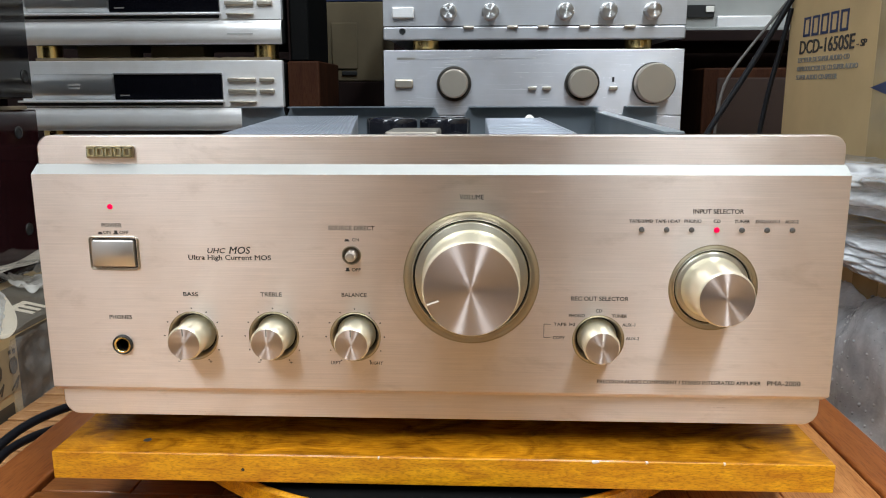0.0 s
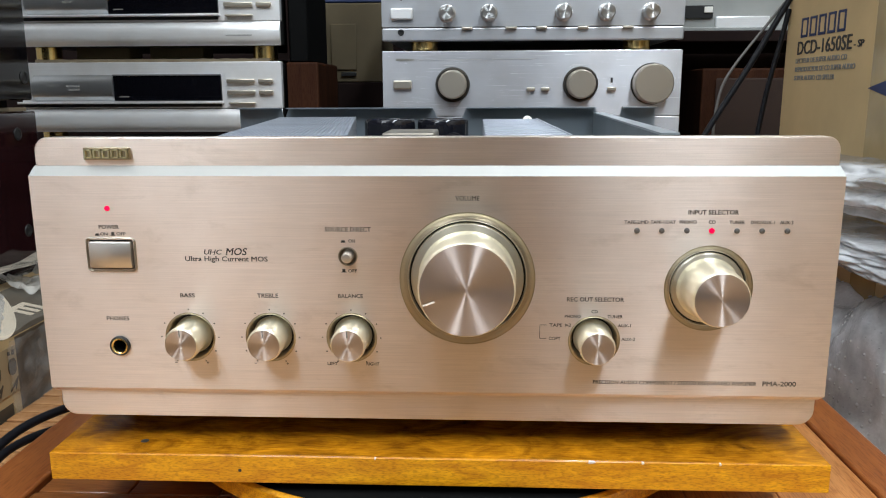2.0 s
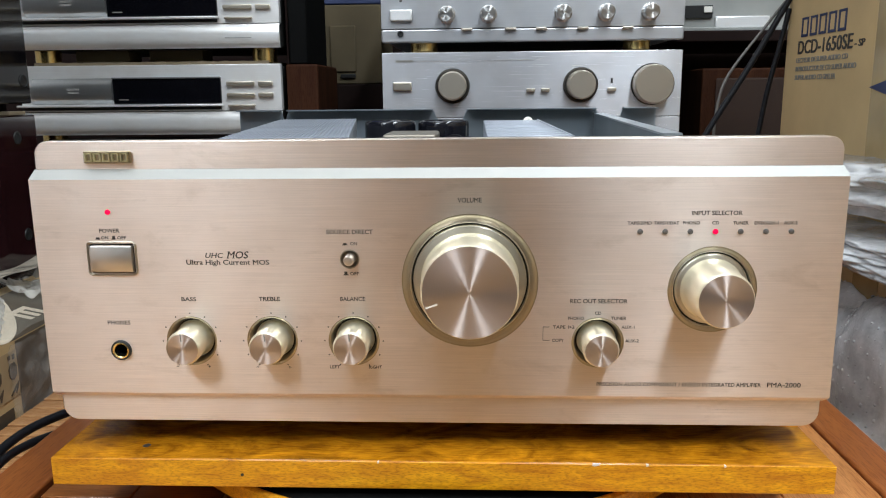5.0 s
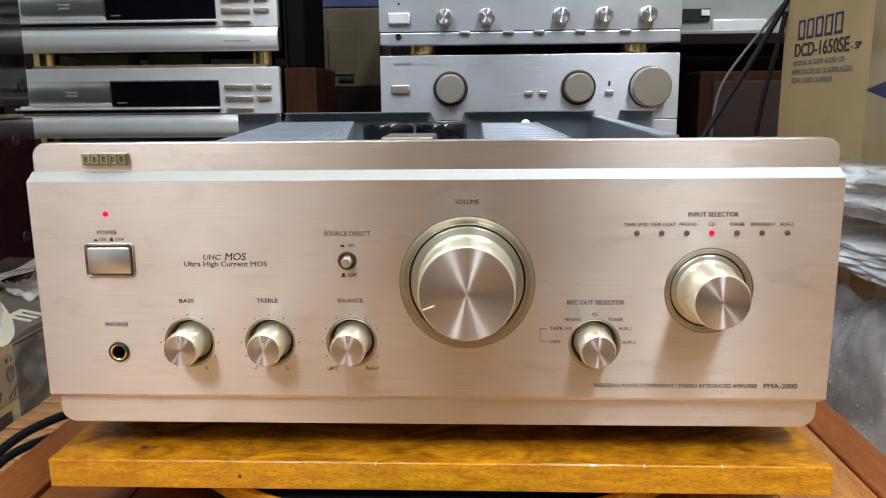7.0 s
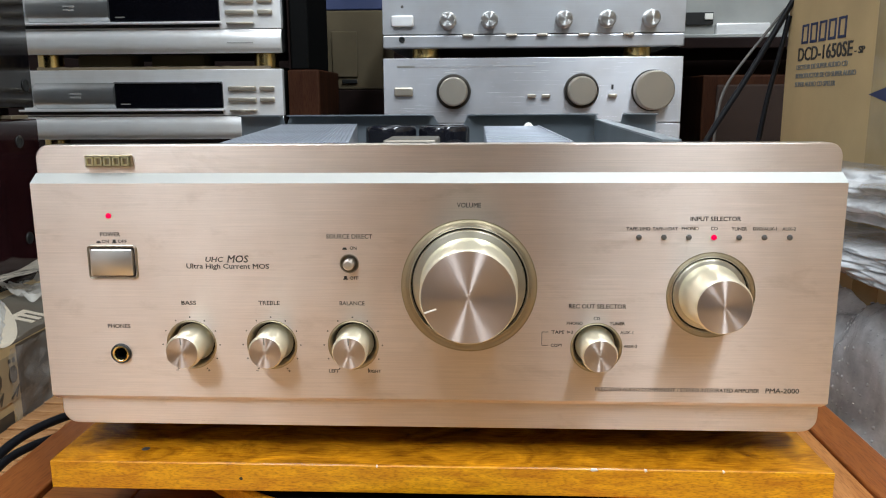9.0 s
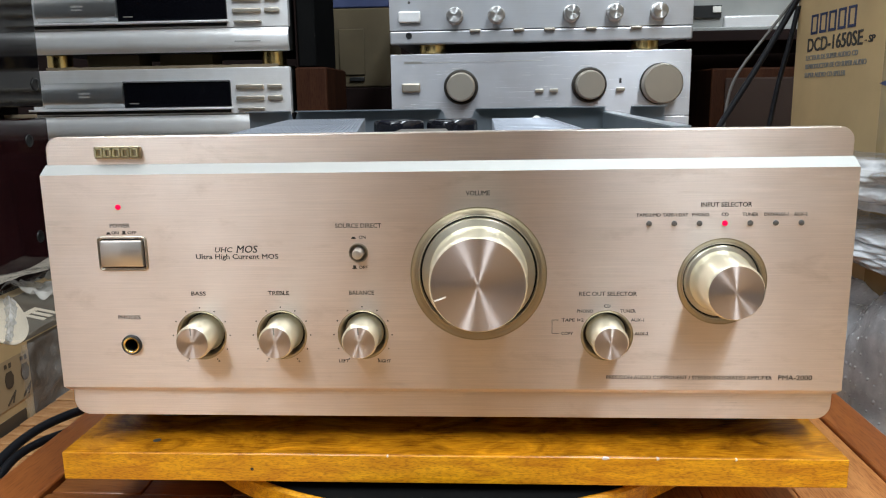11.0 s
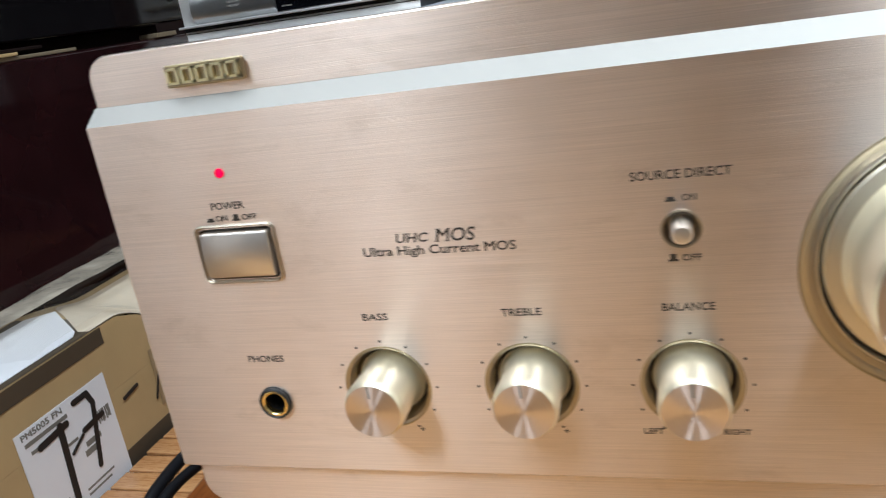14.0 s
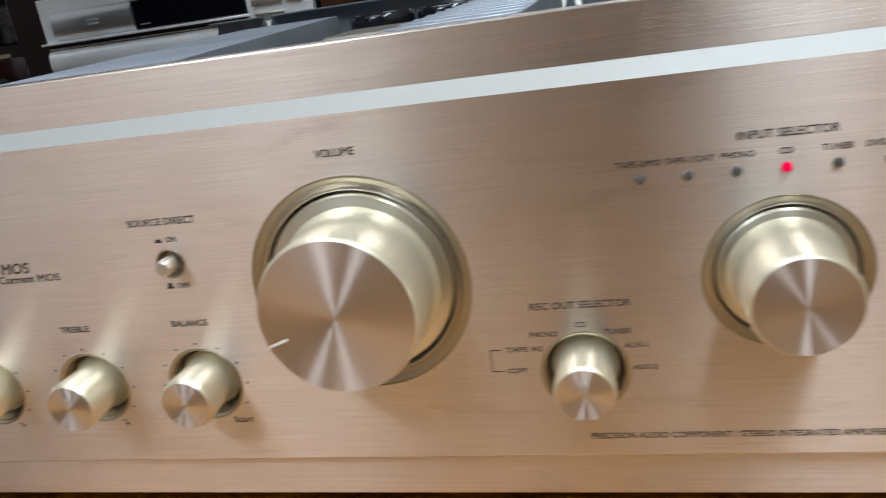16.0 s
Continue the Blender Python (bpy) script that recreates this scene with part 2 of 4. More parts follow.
silver_tray = brushed("tray_silver", (0.62, 0.63, 0.64), 0.30, 0.6, streak=0.04, metal=0.85)
silver_warm = brushed("warm_silver_brushed", (0.97, 0.97, 0.98), 0.30, 0.6, streak=0.04, metal=0.4)
shadow_ring_tone = plain("knob_shadow_ring", (0.05, 0.045, 0.04), 0.4, 0.5)
knob_steel = turned("polished_knob", (0.80, 0.79, 0.78), 0.30, 0.95)
knob_dull = plain("dull_champagne", (0.62, 0.56, 0.47), 0.38, 0.9, spread=0.04)
display_black = plain("display_glass", (0.004, 0.004, 0.006), 0.06)
rubber = plain("cable_rubber", (0.008, 0.008, 0.010), 0.5)
rubber.node_tree.nodes["Principled BSDF"].inputs["IOR"].default_value = 1.3
grey_rubber = plain("grey_cable", (0.12, 0.11, 0.10), 0.5)
bubble = film_plastic("bubble_wrap", (0.88, 0.88, 0.90), 240.0, 0.42)
poly = film_plastic("clear_polythene", (0.85, 0.78, 0.66), 30.0, 0.02, 0.8, 0.20)
poly_side = film_plastic("hanging_polythene", (0.80, 0.76, 0.70), 60.0, 0.02, 0.6, 0.30)
poly_bunch = film_plastic("bunched_polythene", (0.82, 0.77, 0.70), 40.0, 0.25, 0.55, 0.5)
poly_crease = film_plastic("gathered_polythene", (0.95, 0.93, 0.90), 60.0, 0.40, 0.7)
bubble_dark = film_plastic("bubble_wrap_dark", (0.86, 0.86, 0.88), 240.0, 0.66, 0.55)
air = film_plastic("air_bubble", (0.95, 0.95, 0.96), 60.0, 0.60)
poly_thick = film_plastic("folded_polythene", (0.84, 0.74, 0.60), 30.0, 0.60, 0.55, 0.35)
player_case = plain("player_case", (0.02, 0.019, 0.018), 0.6, 0.0)
sheet_card = plain("corrugated_brown", (0.22, 0.17, 0.11), 0.85, grain=0.3)
transformer_tin = plain("transformer_tin", (0.26, 0.23, 0.19), 0.45, 0.6)
wall_paint = plain("wall_paint", (0.11, 0.118, 0.13), 0.8, size=30)
dark_blocker_paint = plain("dark_blocker_paint", (0.045, 0.045, 0.05), 0.8, size=30)
white_wall = plain("white_wall_paint", (0.80, 0.80, 0.81), 0.8, size=30)
cream_wall = plain("cream_wall_paint", (0.40, 0.37, 0.32), 0.8, size=30)
ceiling_paint = plain("ceiling_paint", (0.46, 0.485, 0.505), 0.8, size=30)
floor_tile = plain("floor_tile", (0.74, 0.43, 0.185), 0.4, size=30)
khaki = plain("khaki_card", (0.11, 0.083, 0.045), 0.85)
brown_cloth = plain("brown_cloth", (0.034, 0.017, 0.011), 0.9)
shelf_dark = plain("dark_shelf", (0.016, 0.009, 0.008), 0.8)
shelf_dark.node_tree.nodes["Principled BSDF"].inputs["IOR"].default_value = 1.2
blue_cloth = plain("blue_print", (0.035, 0.050, 0.13), 0.6)


# ---- mesh helpers ----
def part(name, bm, material, parent=None, label=""):
    me = bpy.data.meshes.new(name)
    bm.normal_update()
    bm.to_mesh(me)
    bm.free()
    for m in material if isinstance(material, (list, tuple)) else (material,):
        me.materials.append(m)
    ob = new(name, me)
    ob.parent = parent
    return tagged(ob, label)


def thing(name, label, category, at=(0, 0, 0), turn=0, group="", kind=""):
    ob = new(name)
    ob.empty_display_size = 0.02
    ob.matrix_world = pose(*at, 0, 0, turn)
    return tagged(ob, label, category, group, kind)


def smooth(bm, angle=35):
    for f in bm.faces:
        f.smooth = True
    for e in bm.edges:
        if len(e.link_faces) == 2 and e.calc_face_angle(0) > radians(angle):
            e.smooth = False
    return bm


def block(x0, x1, y0, y1, z0, z1, bevel=0.0, seg=2):
    bm = bmesh.new()
    bmesh.ops.create_cube(bm, size=1)
    bmesh.ops.transform(bm, verts=bm.verts, matrix=Matrix.LocRotScale(((x0 + x1) / 2, (y0 + y1) / 2, (z0 + z1) / 2), None, (x1 - x0, y1 - y0, z1 - z0)))
    if bevel:
        bmesh.ops.bevel(bm, geom=bm.edges[:], offset=bevel, segments=seg, affect="EDGES", profile=0.5)
        bm.normal_update()
        smooth(bm, 50)
        for f in bm.faces:
            if max(abs(c) for c in f.normal) > 0.9999:
                f.smooth = False
    return bm


def join(*bms):
    out = bmesh.new()
    for b in bms:
        me = bpy.data.meshes.new("tmp")
        b.to_mesh(me)
        b.free()
        out.from_mesh(me)
        bpy.data.meshes.remove(me)
    return out


def rounded(x0, x1, z0, z1, r, corners="1111", n=6):
    """Outline in x and z; corners: bottom left, bottom right, top right, top left."""
    pts = []
    for k, (cx, cz, a) in enumerate(((x0, z0, 180), (x1, z0, 270), (x1, z1, 0), (x0, z1, 90))):
        if corners[k] == "1" and r > 0:
            ox, oz = (r if k in (0, 3) else -r), (r if k in (0, 1) else -r)
            for i in range(n + 1):
                t = radians(a + 90 * i / n)
                pts.append((cx + ox + r * math.cos(t), cz + oz + r * math.sin(t)))
        else:
            pts.append((cx, cz))
    return pts


def slab(pts, y0, y1, bevel=0.0):
    """An outline in x and z, drawn out from y0 (front) to y1."""
    bm = bmesh.new()
    a = [bm.verts.new((x, y0, z)) for x, z in pts]
    b = [bm.verts.new((x, y1, z)) for x, z in pts]
    front = bm.faces.new(a)
    bm.faces.new(b[::-1])
    n = len(pts)
    for i in range(n):
        bm.faces.new((a[i], b[i], b[(i + 1) % n], a[(i + 1) % n]))
    bmesh.ops.recalc_face_normals(bm, faces=bm.faces[:])
    if bevel:
        bmesh.ops.bevel(bm, geom=list(front.edges), offset=bevel, segments=2, affect="EDGES", profile=0.5)
    bm.normal_update()
    smooth(bm, 40)
    for f in bm.faces:
        if len(f.verts) > 4 or abs(f.normal.y) > 0.999:
            f.smooth = False
    return bm


def lathe(profile, seg=64, axis="y"):
    """Turns (radius, height) points round an axis. On y the heights run to the front as negative y."""
    bm = bmesh.new()
    rings = []
    for r, h in profile:
        if r < 1e-7:
            p = (0, h, 0) if axis == "y" else (0, 0, h)
            rings.append([bm.verts.new(p)])
        else:
            ring = []
            for i in range(seg):
                t = 2 * math.pi * i / seg
                p = (r * math.cos(t), h, r * math.sin(t)) if axis == "y" else (r * math.cos(t), r * math.sin(t), h)
                ring.append(bm.verts.new(p))
            rings.append(ring)
    for a, b in zip(rings, rings[1:]):
        for i in range(seg):
            j = (i + 1) % seg
            if len(a) == 1 and len(b) > 1:
                bm.faces.new((a[0], b[i], b[j]))
            elif len(b) == 1 and len(a) > 1:
                bm.faces.new((a[i], a[j], b[0]))
            elif len(a) > 1:
                bm.faces.new((a[i], a[j], b[j], b[i]))
    bmesh.ops.recalc_face_normals(bm, faces=bm.faces[:])
    return smooth(bm, 32)


def moved(bm, x=0, y=0, z=0, rx=0, ry=0, rz=0):
    bmesh.ops.transform(bm, verts=bm.verts, matrix=pose(x, y, z, rx, ry, rz))
    return bm


def lettering(text, width, height, depth=0.00006, lean=0.0, bold=0.011, serif=False):
    """Flat words about the origin in x and z, as wide and as high as given; bold widens each stroke, serif foots the stems."""
    cu = bpy.data.curves.new("words", "FONT")
    cu.body, cu.extrude, cu.resolution_u, cu.shear = text, 0.01, 3, lean
    ob = bpy.data.objects.new("words", cu)
    me = bpy.data.meshes.new_from_object(ob)
    bm = bmesh.new()
    bm.from_mesh(me)
    bpy.data.objects.remove(ob)
    bpy.data.curves.remove(cu)
    bpy.data.meshes.remove(me)
    bmesh.ops.remove_doubles(bm, verts=bm.verts, dist=1e-5)
    bm.normal_update()
    stems = []
    for e in bm.edges:
        a, b = e.verts[0].co, e.verts[1].co
        if a.z > 0 and b.z > 0 and abs(a.y - b.y) < 0.002 and 0.04 < abs(a.x - b.x) < 0.14 and any(abs(f.normal.y) > 0.9 for f in e.link_faces):
            up = next(f.normal.y for f in e.link_faces if abs(f.normal.y) > 0.9)
            stems.append((min(a.x, b.x), max(a.x, b.x), a.y, up))
    push = {}
    for v in bm.verts:
        sides = [f.normal for f in v.link_faces if abs(f.normal.z) < 0.5]
        if sides:
            n = sum(sides, Vector())
            n.z = 0
            if n.length > 0.2:
                n.normalize()
                push[v] = n * bold / max(0.6, min(abs(n.dot(k)) for k in sides))
    for v, n in push.items():
        v.co += n
    if serif:
        for x0, x1, y, up in stems:
            h0, h1 = sorted((y + up * bold, y - up * 0.03))
            foot = [bm.verts.new((x, yy, 0.0098)) for x, yy in ((x0 - 0.06, h0), (x1 + 0.06, h0), (x1 + 0.06, h1), (x0 - 0.06, h1))]
            bm.faces.new(foot)
    xs, ys = [v.co.x for v in bm.verts], [v.co.y for v in bm.verts]
    sx, sy = width / (max(xs) - min(xs)), height / (max(ys) - min(ys))
    cx, cy = (max(xs) + min(xs)) / 2, (max(ys) + min(ys)) / 2
    for v in bm.verts:
        v.co = Vector(((v.co.x - cx) * sx, -v.co.z / 0.01 * depth, (v.co.y - cy) * sy))
    return bm


def tube(name, points, radius, material, label="", category="", parent=None):
    """A round cable along a smooth curve, as a mesh."""
    cu = bpy.data.curves.new(name, "CURVE")
    cu.dimensions, cu.bevel_depth, cu.bevel_resolution, cu.resolution_u, cu.use_fill_caps = "3D", radius, 3, 10, True
    sp = cu.splines.new("NURBS")
    sp.points.add(len(points) - 1)
    for p, co in zip(sp.points, points):
        p.co = (*co, 1)
    sp.use_endpoint_u, sp.order_u = True, min(4, len(points))
    ob = bpy.data.objects.new(name, cu)
    me = bpy.data.meshes.new_from_object(ob)
    bpy.data.objects.remove(ob)
    bpy.data.curves.remove(cu)
    for p in me.polygons:
        p.use_smooth = True
    me.materials.clear()
    me.materials.append(material)
    out = new(name, me)
    out.parent = parent
    return tagged(out, label, category)


# ---- the room ----
X0, X1, Y0, Y1 = -1.45, 1.15, -2.2, 1.9
tagged(part("floor", block(X0, X1, Y0, Y1, FLOOR - 0.1, FLOOR), floor_tile), "plain warm tan shop floor", "floor", kind="structure")
tagged(part("ceiling", block(X0, X1, Y0, Y1, CEILING, CEILING + 0.1), ceiling_paint), "white painted ceiling", "ceiling", kind="structure")
for nm, dims in (("wall_north", (X0, X1, Y1, Y1 + 0.1)), ("wall_south", (X0, X1, Y0 - 0.1, Y0)), ("wall_west", (X0 - 0.1, X0, Y0, Y1)), ("wall_east", (X1, X1 + 0.1, Y0, Y1))):
    tagged(part(nm, block(*dims, FLOOR, CEILING), white_wall if nm == "wall_west" else cream_wall if nm == "wall_east" else wall_paint), "plain painted wall", "wall", kind="structure")
# Added unseen block, in place of a person, to darken the front panel's reflection.
tagged(part("pillar", block(-0.10, 0.48, -1.55, -1.25, FLOOR, CEILING), dark_blocker_paint), "unseen dark upright block added to darken the panel's reflection", "pillar", kind="structure")
for lx, ly, lsx, lsy, watts in LAMPS:
    lamp = thing("ceiling_light", "white fluorescent light fixture on the ceiling", "lamp", (lx, ly, CEILING), group="ceiling lights")
    part("housing", block(-lsx / 2 - 0.04, lsx / 2 + 0.04, -lsy / 2 - 0.03, lsy / 2 + 0.03, -0.07, -0.001, 0.01), white_mark, lamp)

# ---- table, turning board ----
table = thing("table", "red-brown wooden table with planked top and side rails", "table")
TZ = -0.055
part("frame", block(-0.252, 0.274, 0.003, 0.62, TZ - 0.045, TZ - 0.006, 0.002), table_wood, table)
part("front_edge", block(-0.254, 0.276, 0.0, 0.03, TZ - 0.04, TZ, 0.002), table_wood, table)
for px in range(9):
    a = -0.252 + px * 0.0584
    part("plank", block(a + 0.0003, a + 0.0581 + (0.0024 if px == 8 else 0.0), 0.031, 0.62, TZ - 0.012, TZ - 0.0004 - 0.0004 * (px % 2), 0.0008), plank_wood if px > 5 else table_wood, table)
for a, b in ((-0.294, -0.255), (0.2765, 0.308)):
    part("side_rail", block(a, b, -0.03, 0.64, TZ - 0.05, TZ + 0.002, 0.002), rail_wood, table)
for lx in (-0.27, 0.285):
    for ly in (0.04, 0.58):
        part("leg", block(lx - 0.02, lx + 0.02, ly - 0.02, ly + 0.02, FLOOR, TZ - 0.045, 0.002), table_wood, table)

susan = thing("turntable_base", "orange varnished round wooden turntable base", "turntable")
part("disc", moved(lathe(((0, -0.043), (0.201, -0.043), (0.203, -0.0415), (0.203, -0.0315), (0.2015, -0.030), (0, -0.030)), 128, "z"), 0.0, 0.172, 0), board_wood, susan)
# Black sheet over the disc stands in for the shade under the board.
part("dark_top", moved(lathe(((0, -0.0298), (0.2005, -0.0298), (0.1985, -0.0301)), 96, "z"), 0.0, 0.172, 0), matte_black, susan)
part("bearing", moved(lathe(((0, TZ), (0.15, TZ), (0.15, -0.0435), (0, -0.0435)), 64, "z"), 0, 0.172, 0), black, susan)
part("spacer", moved(lathe(((0, -0.0296), (0.16, -0.0296), (0.16, -0.0242), (0, -0.0242)), 64, "z"), 0, 0.172, 0), black, susan)

board = thing("wooden_board", "orange varnished wooden board with chipped front edge", "board")
part("plank", block(-0.2165, 0.2195, -0.0098, 0.36, -0.0240, -0.0075, 0.0004, 2), board_top_shaded, board)
# Strip added so that the front stays lighter than the shade-toned top.
part("front_edging", block(-0.2165, 0.2195, -0.0108, -0.0099, -0.0240, -0.0076, 0.0005, 2), board_wood, board, "yellow-orange varnished front strip with speckled grain, lighter than the shaded top")
for x, w in ((0.090, 0.0045), (0.118, 0.0018), (-0.03, 0.0012), (0.16, 0.0014)):
    part("chip", slab([(x - w / 2, -0.0084), (x - w / 6, -0.0089), (x + w / 2, -0.0082), (x + w / 3, -0.0076), (x - w / 3, -0.0075)], -0.01100, -0.0090), card_pale, board, "pale chipped spot on the edge")
part("dark_spot", moved(lathe(((0.0024, 0), (0.0020, 0.0002), (0, 0.0003)), 12, "z"), -0.168, 0.006, -0.0075), ink, board, "dark stain spot")
part("dark_spot", moved(lathe(((0.0010, 0), (0, -0.0002)), 10), -0.107, -0.0108, -0.0165), ink, board)

# ---- the amplifier ----
amp = thing("amplifier", "champagne brushed aluminium amplifier, cover removed, on a wooden board", "amplifier")
HOLES = [(-0.134, 0.0585, 0.0139), (-0.0885, 0.0588, 0.0139), (-0.043, 0.0590, 0.0139), (0.0905, 0.0586, 0.0139),
         (0.021, 0.0928, 0.0366), (0.1503, 0.0885, 0.0233), (-0.0438, 0.1052, 0.0050), (-0.1745, 0.0530, 0.0042)]
PB = (-0.1872, -0.1622, 0.0972, 0.1138)


def front_plate():
    bm = bmesh.new()
    edges = []

    def loop(pts):
        vs = [bm.verts.new((x, 0, z)) for x, z in pts]
        edges.extend(bm.edges.new((vs[i], vs[(i + 1) % len(vs)])) for i in range(len(vs)))
        return vs

    rows = [(0.1540, 0.0045, 0.2155), (0.1488, 0.0, 0.2170), (0.0276, 0.0, 0.2170), (0.0244, 0.0040, 0.2155)]
    out = loop([(-0.217, 0.0276), (0.217, 0.0276), (0.217, 0.1488), (-0.217, 0.1488)])
    rims = [loop([(x + r * math.cos(2 * math.pi * i / 96), z + r * math.sin(2 * math.pi * i / 96)) for i in range(96)]) for x, z, r in HOLES]
    rims.append(loop(rounded(*PB, 0.0015)))
    bmesh.ops.triangle_fill(bm, use_beauty=True, use_dissolve=False, edges=edges, normal=(0, -1, 0))
    for rim in rims:
        back = [bm.verts.new((v.co.x, 0.009, v.co.z)) for v in rim]
        for i in range(len(rim)):
            j = (i + 1) % len(rim)
            bm.faces.new((rim[i], rim[j], back[j], back[i]))
    bl, br, tr, tl = out
    z, y, x = rows[0]
    t0, t1 = bm.verts.new((-x, y, z)), bm.verts.new((x, y, z))
    z, y, x = rows[3]
    b0, b1 = bm.verts.new((-x, y, z)), bm.verts.new((x, y, z))
    ch = [bm.faces.new((tl, tr, t1, t0)), bm.faces.new((b0, b1, br, bl))]
    for a, b in (((t0, tl), -1), ((tl, bl), -1), ((bl, b0), -1), ((tr, t1), 1), ((br, tr), 1), ((b1, br), 1)):
        p, q = a
        bm.faces.new((p, q, bm.verts.new((q.co.x * 0.9985, 0.014, q.co.z)), bm.verts.new((p.co.x * 0.9985, 0.014, p.co.z))))
    bmesh.ops.remove_doubles(bm, verts=bm.verts, dist=1e-6)
    bmesh.ops.recalc_face_normals(bm, faces=bm.faces[:])
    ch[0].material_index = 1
    return bm


part("front_panel", front_plate(), (champagne, lit_chamfer), amp)
part("upper_strip", slab(rounded(-0.2150, 0.2150, 0.1535, 0.1693, 0.0075, "0011"), 0.0045, 0.014, 0.0006), champagne, amp)
part("lower_strip", slab(rounded(-0.2140, 0.2140, 0.0092, 0.0250, 0.0088, "1100"), 0.0040, 0.014, 0.0006), champagne, amp)


def knob(name, x, z, R, base, body, face, out, flange, mark, label, depth=0.0055, inner=0.0, shallow=True):
    """A knob in a round well: rim, dish, dark gap, flange, body, turned face and pointer."""
    k = part(name, lathe(((0, depth + 0.002), (base, depth + 0.002), (base, flange + 0.0006), (base - 0.0004, flange + 0.0002), (body + 0.0016, flange + 0.0002), (body + 0.0013, flange - 0.0006), (body + 0.0005, flange - 0.0022),
                          (body, flange - 0.004), (face + 0.0010, -out + 0.0022), (face + 0.0004, -out + 0.0006), (face, -out))), knob_side, amp, label)
    k.location = (x, 0, z)
    part("turned_face", lathe(((face, -out), (face * 0.5, -out - 0.00005), (0, -out - 0.0001)), 96), knob_face, k, "brushed metal face with ring grain")
    hole = inner or base + 0.0014
    if shallow:
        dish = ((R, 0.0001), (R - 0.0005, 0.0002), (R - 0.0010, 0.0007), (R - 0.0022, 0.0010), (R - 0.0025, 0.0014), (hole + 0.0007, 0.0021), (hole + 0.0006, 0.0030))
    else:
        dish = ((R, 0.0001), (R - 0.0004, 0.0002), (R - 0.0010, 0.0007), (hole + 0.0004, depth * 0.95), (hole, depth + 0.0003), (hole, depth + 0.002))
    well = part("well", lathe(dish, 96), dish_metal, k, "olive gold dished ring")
    if shallow:
        part("lip", lathe(((hole + 0.0007, 0.0022), (hole + 0.0006, 0.0008), (hole + 0.0004, 0.0005), (hole + 0.0001, 0.0006), (hole, 0.0010), (hole, depth + 0.002)), 96), collar_metal, well, "bright turned inner lip")
    part("rim", lathe(((R + 0.0003, 0.0001), (R + 0.0002, -0.0002), (R - 0.0001, -0.0002), (R - 0.0002, 0.0002)), 96), badge_plate, well, "thin dark bronze rim")
    part("gap", lathe(((hole + 0.0001, depth + 0.0006), (base - 0.001, depth + 0.0006)), 64), black, k)
    part("flange", lathe(((base - 0.0001, flange + 0.0004), (base - 0.0006, flange - 0.0002), (body + 0.0015, flange - 0.0004), (body + 0.0013, flange + 0.0002)), 96), collar_metal, k, "turned metal collar")
    ang, r0, r1, w, colour = mark
    if w > 0:
        part("pointer", moved(block(-w / 2, w / 2, -out - 0.0002, -out + 0.0003, r0, r1), ry=ang), colour, k)
    return k


SMALL = dict(R=0.0139, base=0.0104, body=0.0092, face=0.0086, out=0.0148, flange=0.0050, depth=0.0062, inner=0.0114, shallow=False)
knob("bass_knob", -0.134, 0.0585, mark=(-3, 0.0045, 0.0086, 0.0006, print_grey), label="small champagne tone knob", **SMALL)
knob("treble_knob", -0.0885, 0.0588, mark=(-3, 0.0045, 0.0086, 0.0006, print_grey), label="small champagne tone knob", **SMALL)
knob("balance_knob", -0.043, 0.0590, mark=(-2, 0.0045, 0.0086, 0.0006, print_grey), label="small champagne balance knob", **SMALL)
knob("record_selector_knob", 0.0905, 0.0586, mark=(2, 0.0040, 0.0086, 0.0007, white_mark), label="small champagne selector knob", **SMALL)
knob("volume_knob", 0.021, 0.0928, R=0.0366, base=0.0307, body=0.0252, face=0.0243, out=0.0250, flange=0.0011, inner=0.0319, mark=(-110, 0.0175, 0.0240, 0.0008, white_mark), label="large champagne volume knob with white pointer", depth=0.0042)
knob("input_selector_knob", 0.1503, 0.0885, R=0.0233, inner=0.0204, base=0.0194, body=0.0154, face=0.0138, out=0.0245, flange=0.0007, mark=(0, 0, 0, 0, None), label="champagne input selector knob", depth=0.0024)

# power button, small push button, phone socket, lamps
bm = slab(rounded(PB[0] + 0.0008, PB[1] - 0.0008, PB[2] + 0.0008, PB[3] - 0.0008, 0.0010), -0.0013, 0.006, 0.0007)
for k in range(1, 10):
    bmesh.ops.bisect_plane(bm, geom=bm.verts[:] + bm.edges[:] + bm.faces[:], plane_co=(0, 0, PB[2] + (PB[3] - PB[2]) * k / 10), plane_no=(0, 0, 1))
for v in bm.verts:
    if v.co.y < -0.0004:
        v.co.y -= 0.0012 * math.cos(math.pi * ((v.co.z - PB[2]) / (PB[3] - PB[2]) - 0.5))
bm.normal_update()
pb = part("power_button", smooth(bm, 40), button_metal, amp, "wide satin silver push button")
ring = bmesh.new()
loops = []
for grow, r, y in ((0.0013, 0.0024, 0.0), (0.0013, 0.0024, -0.0006), (0.0009, 0.0021, -0.0009), (0.0001, 0.0014, 0.0002), (-0.0002, 0.0012, 0.0012), (-0.0002, 0.0012, 0.006)):
    loops.append([ring.verts.new((x, y, z)) for x, z in rounded(PB[0] - grow, PB[1] + grow, PB[2] - grow, PB[3] + grow, r)])
for a, b in zip(loops, loops[1:]):
    for k in range(len(a)):
        ring.faces.new((a[k], a[(k + 1) % len(a)], b[(k + 1) % len(b)], b[k]))
bmesh.ops.recalc_face_normals(ring, faces=ring.faces[:])
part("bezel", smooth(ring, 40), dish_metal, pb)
part("shadow_gap", block(PB[0], PB[1], 0.0062, 0.0085, PB[2], PB[3]), black, pb)
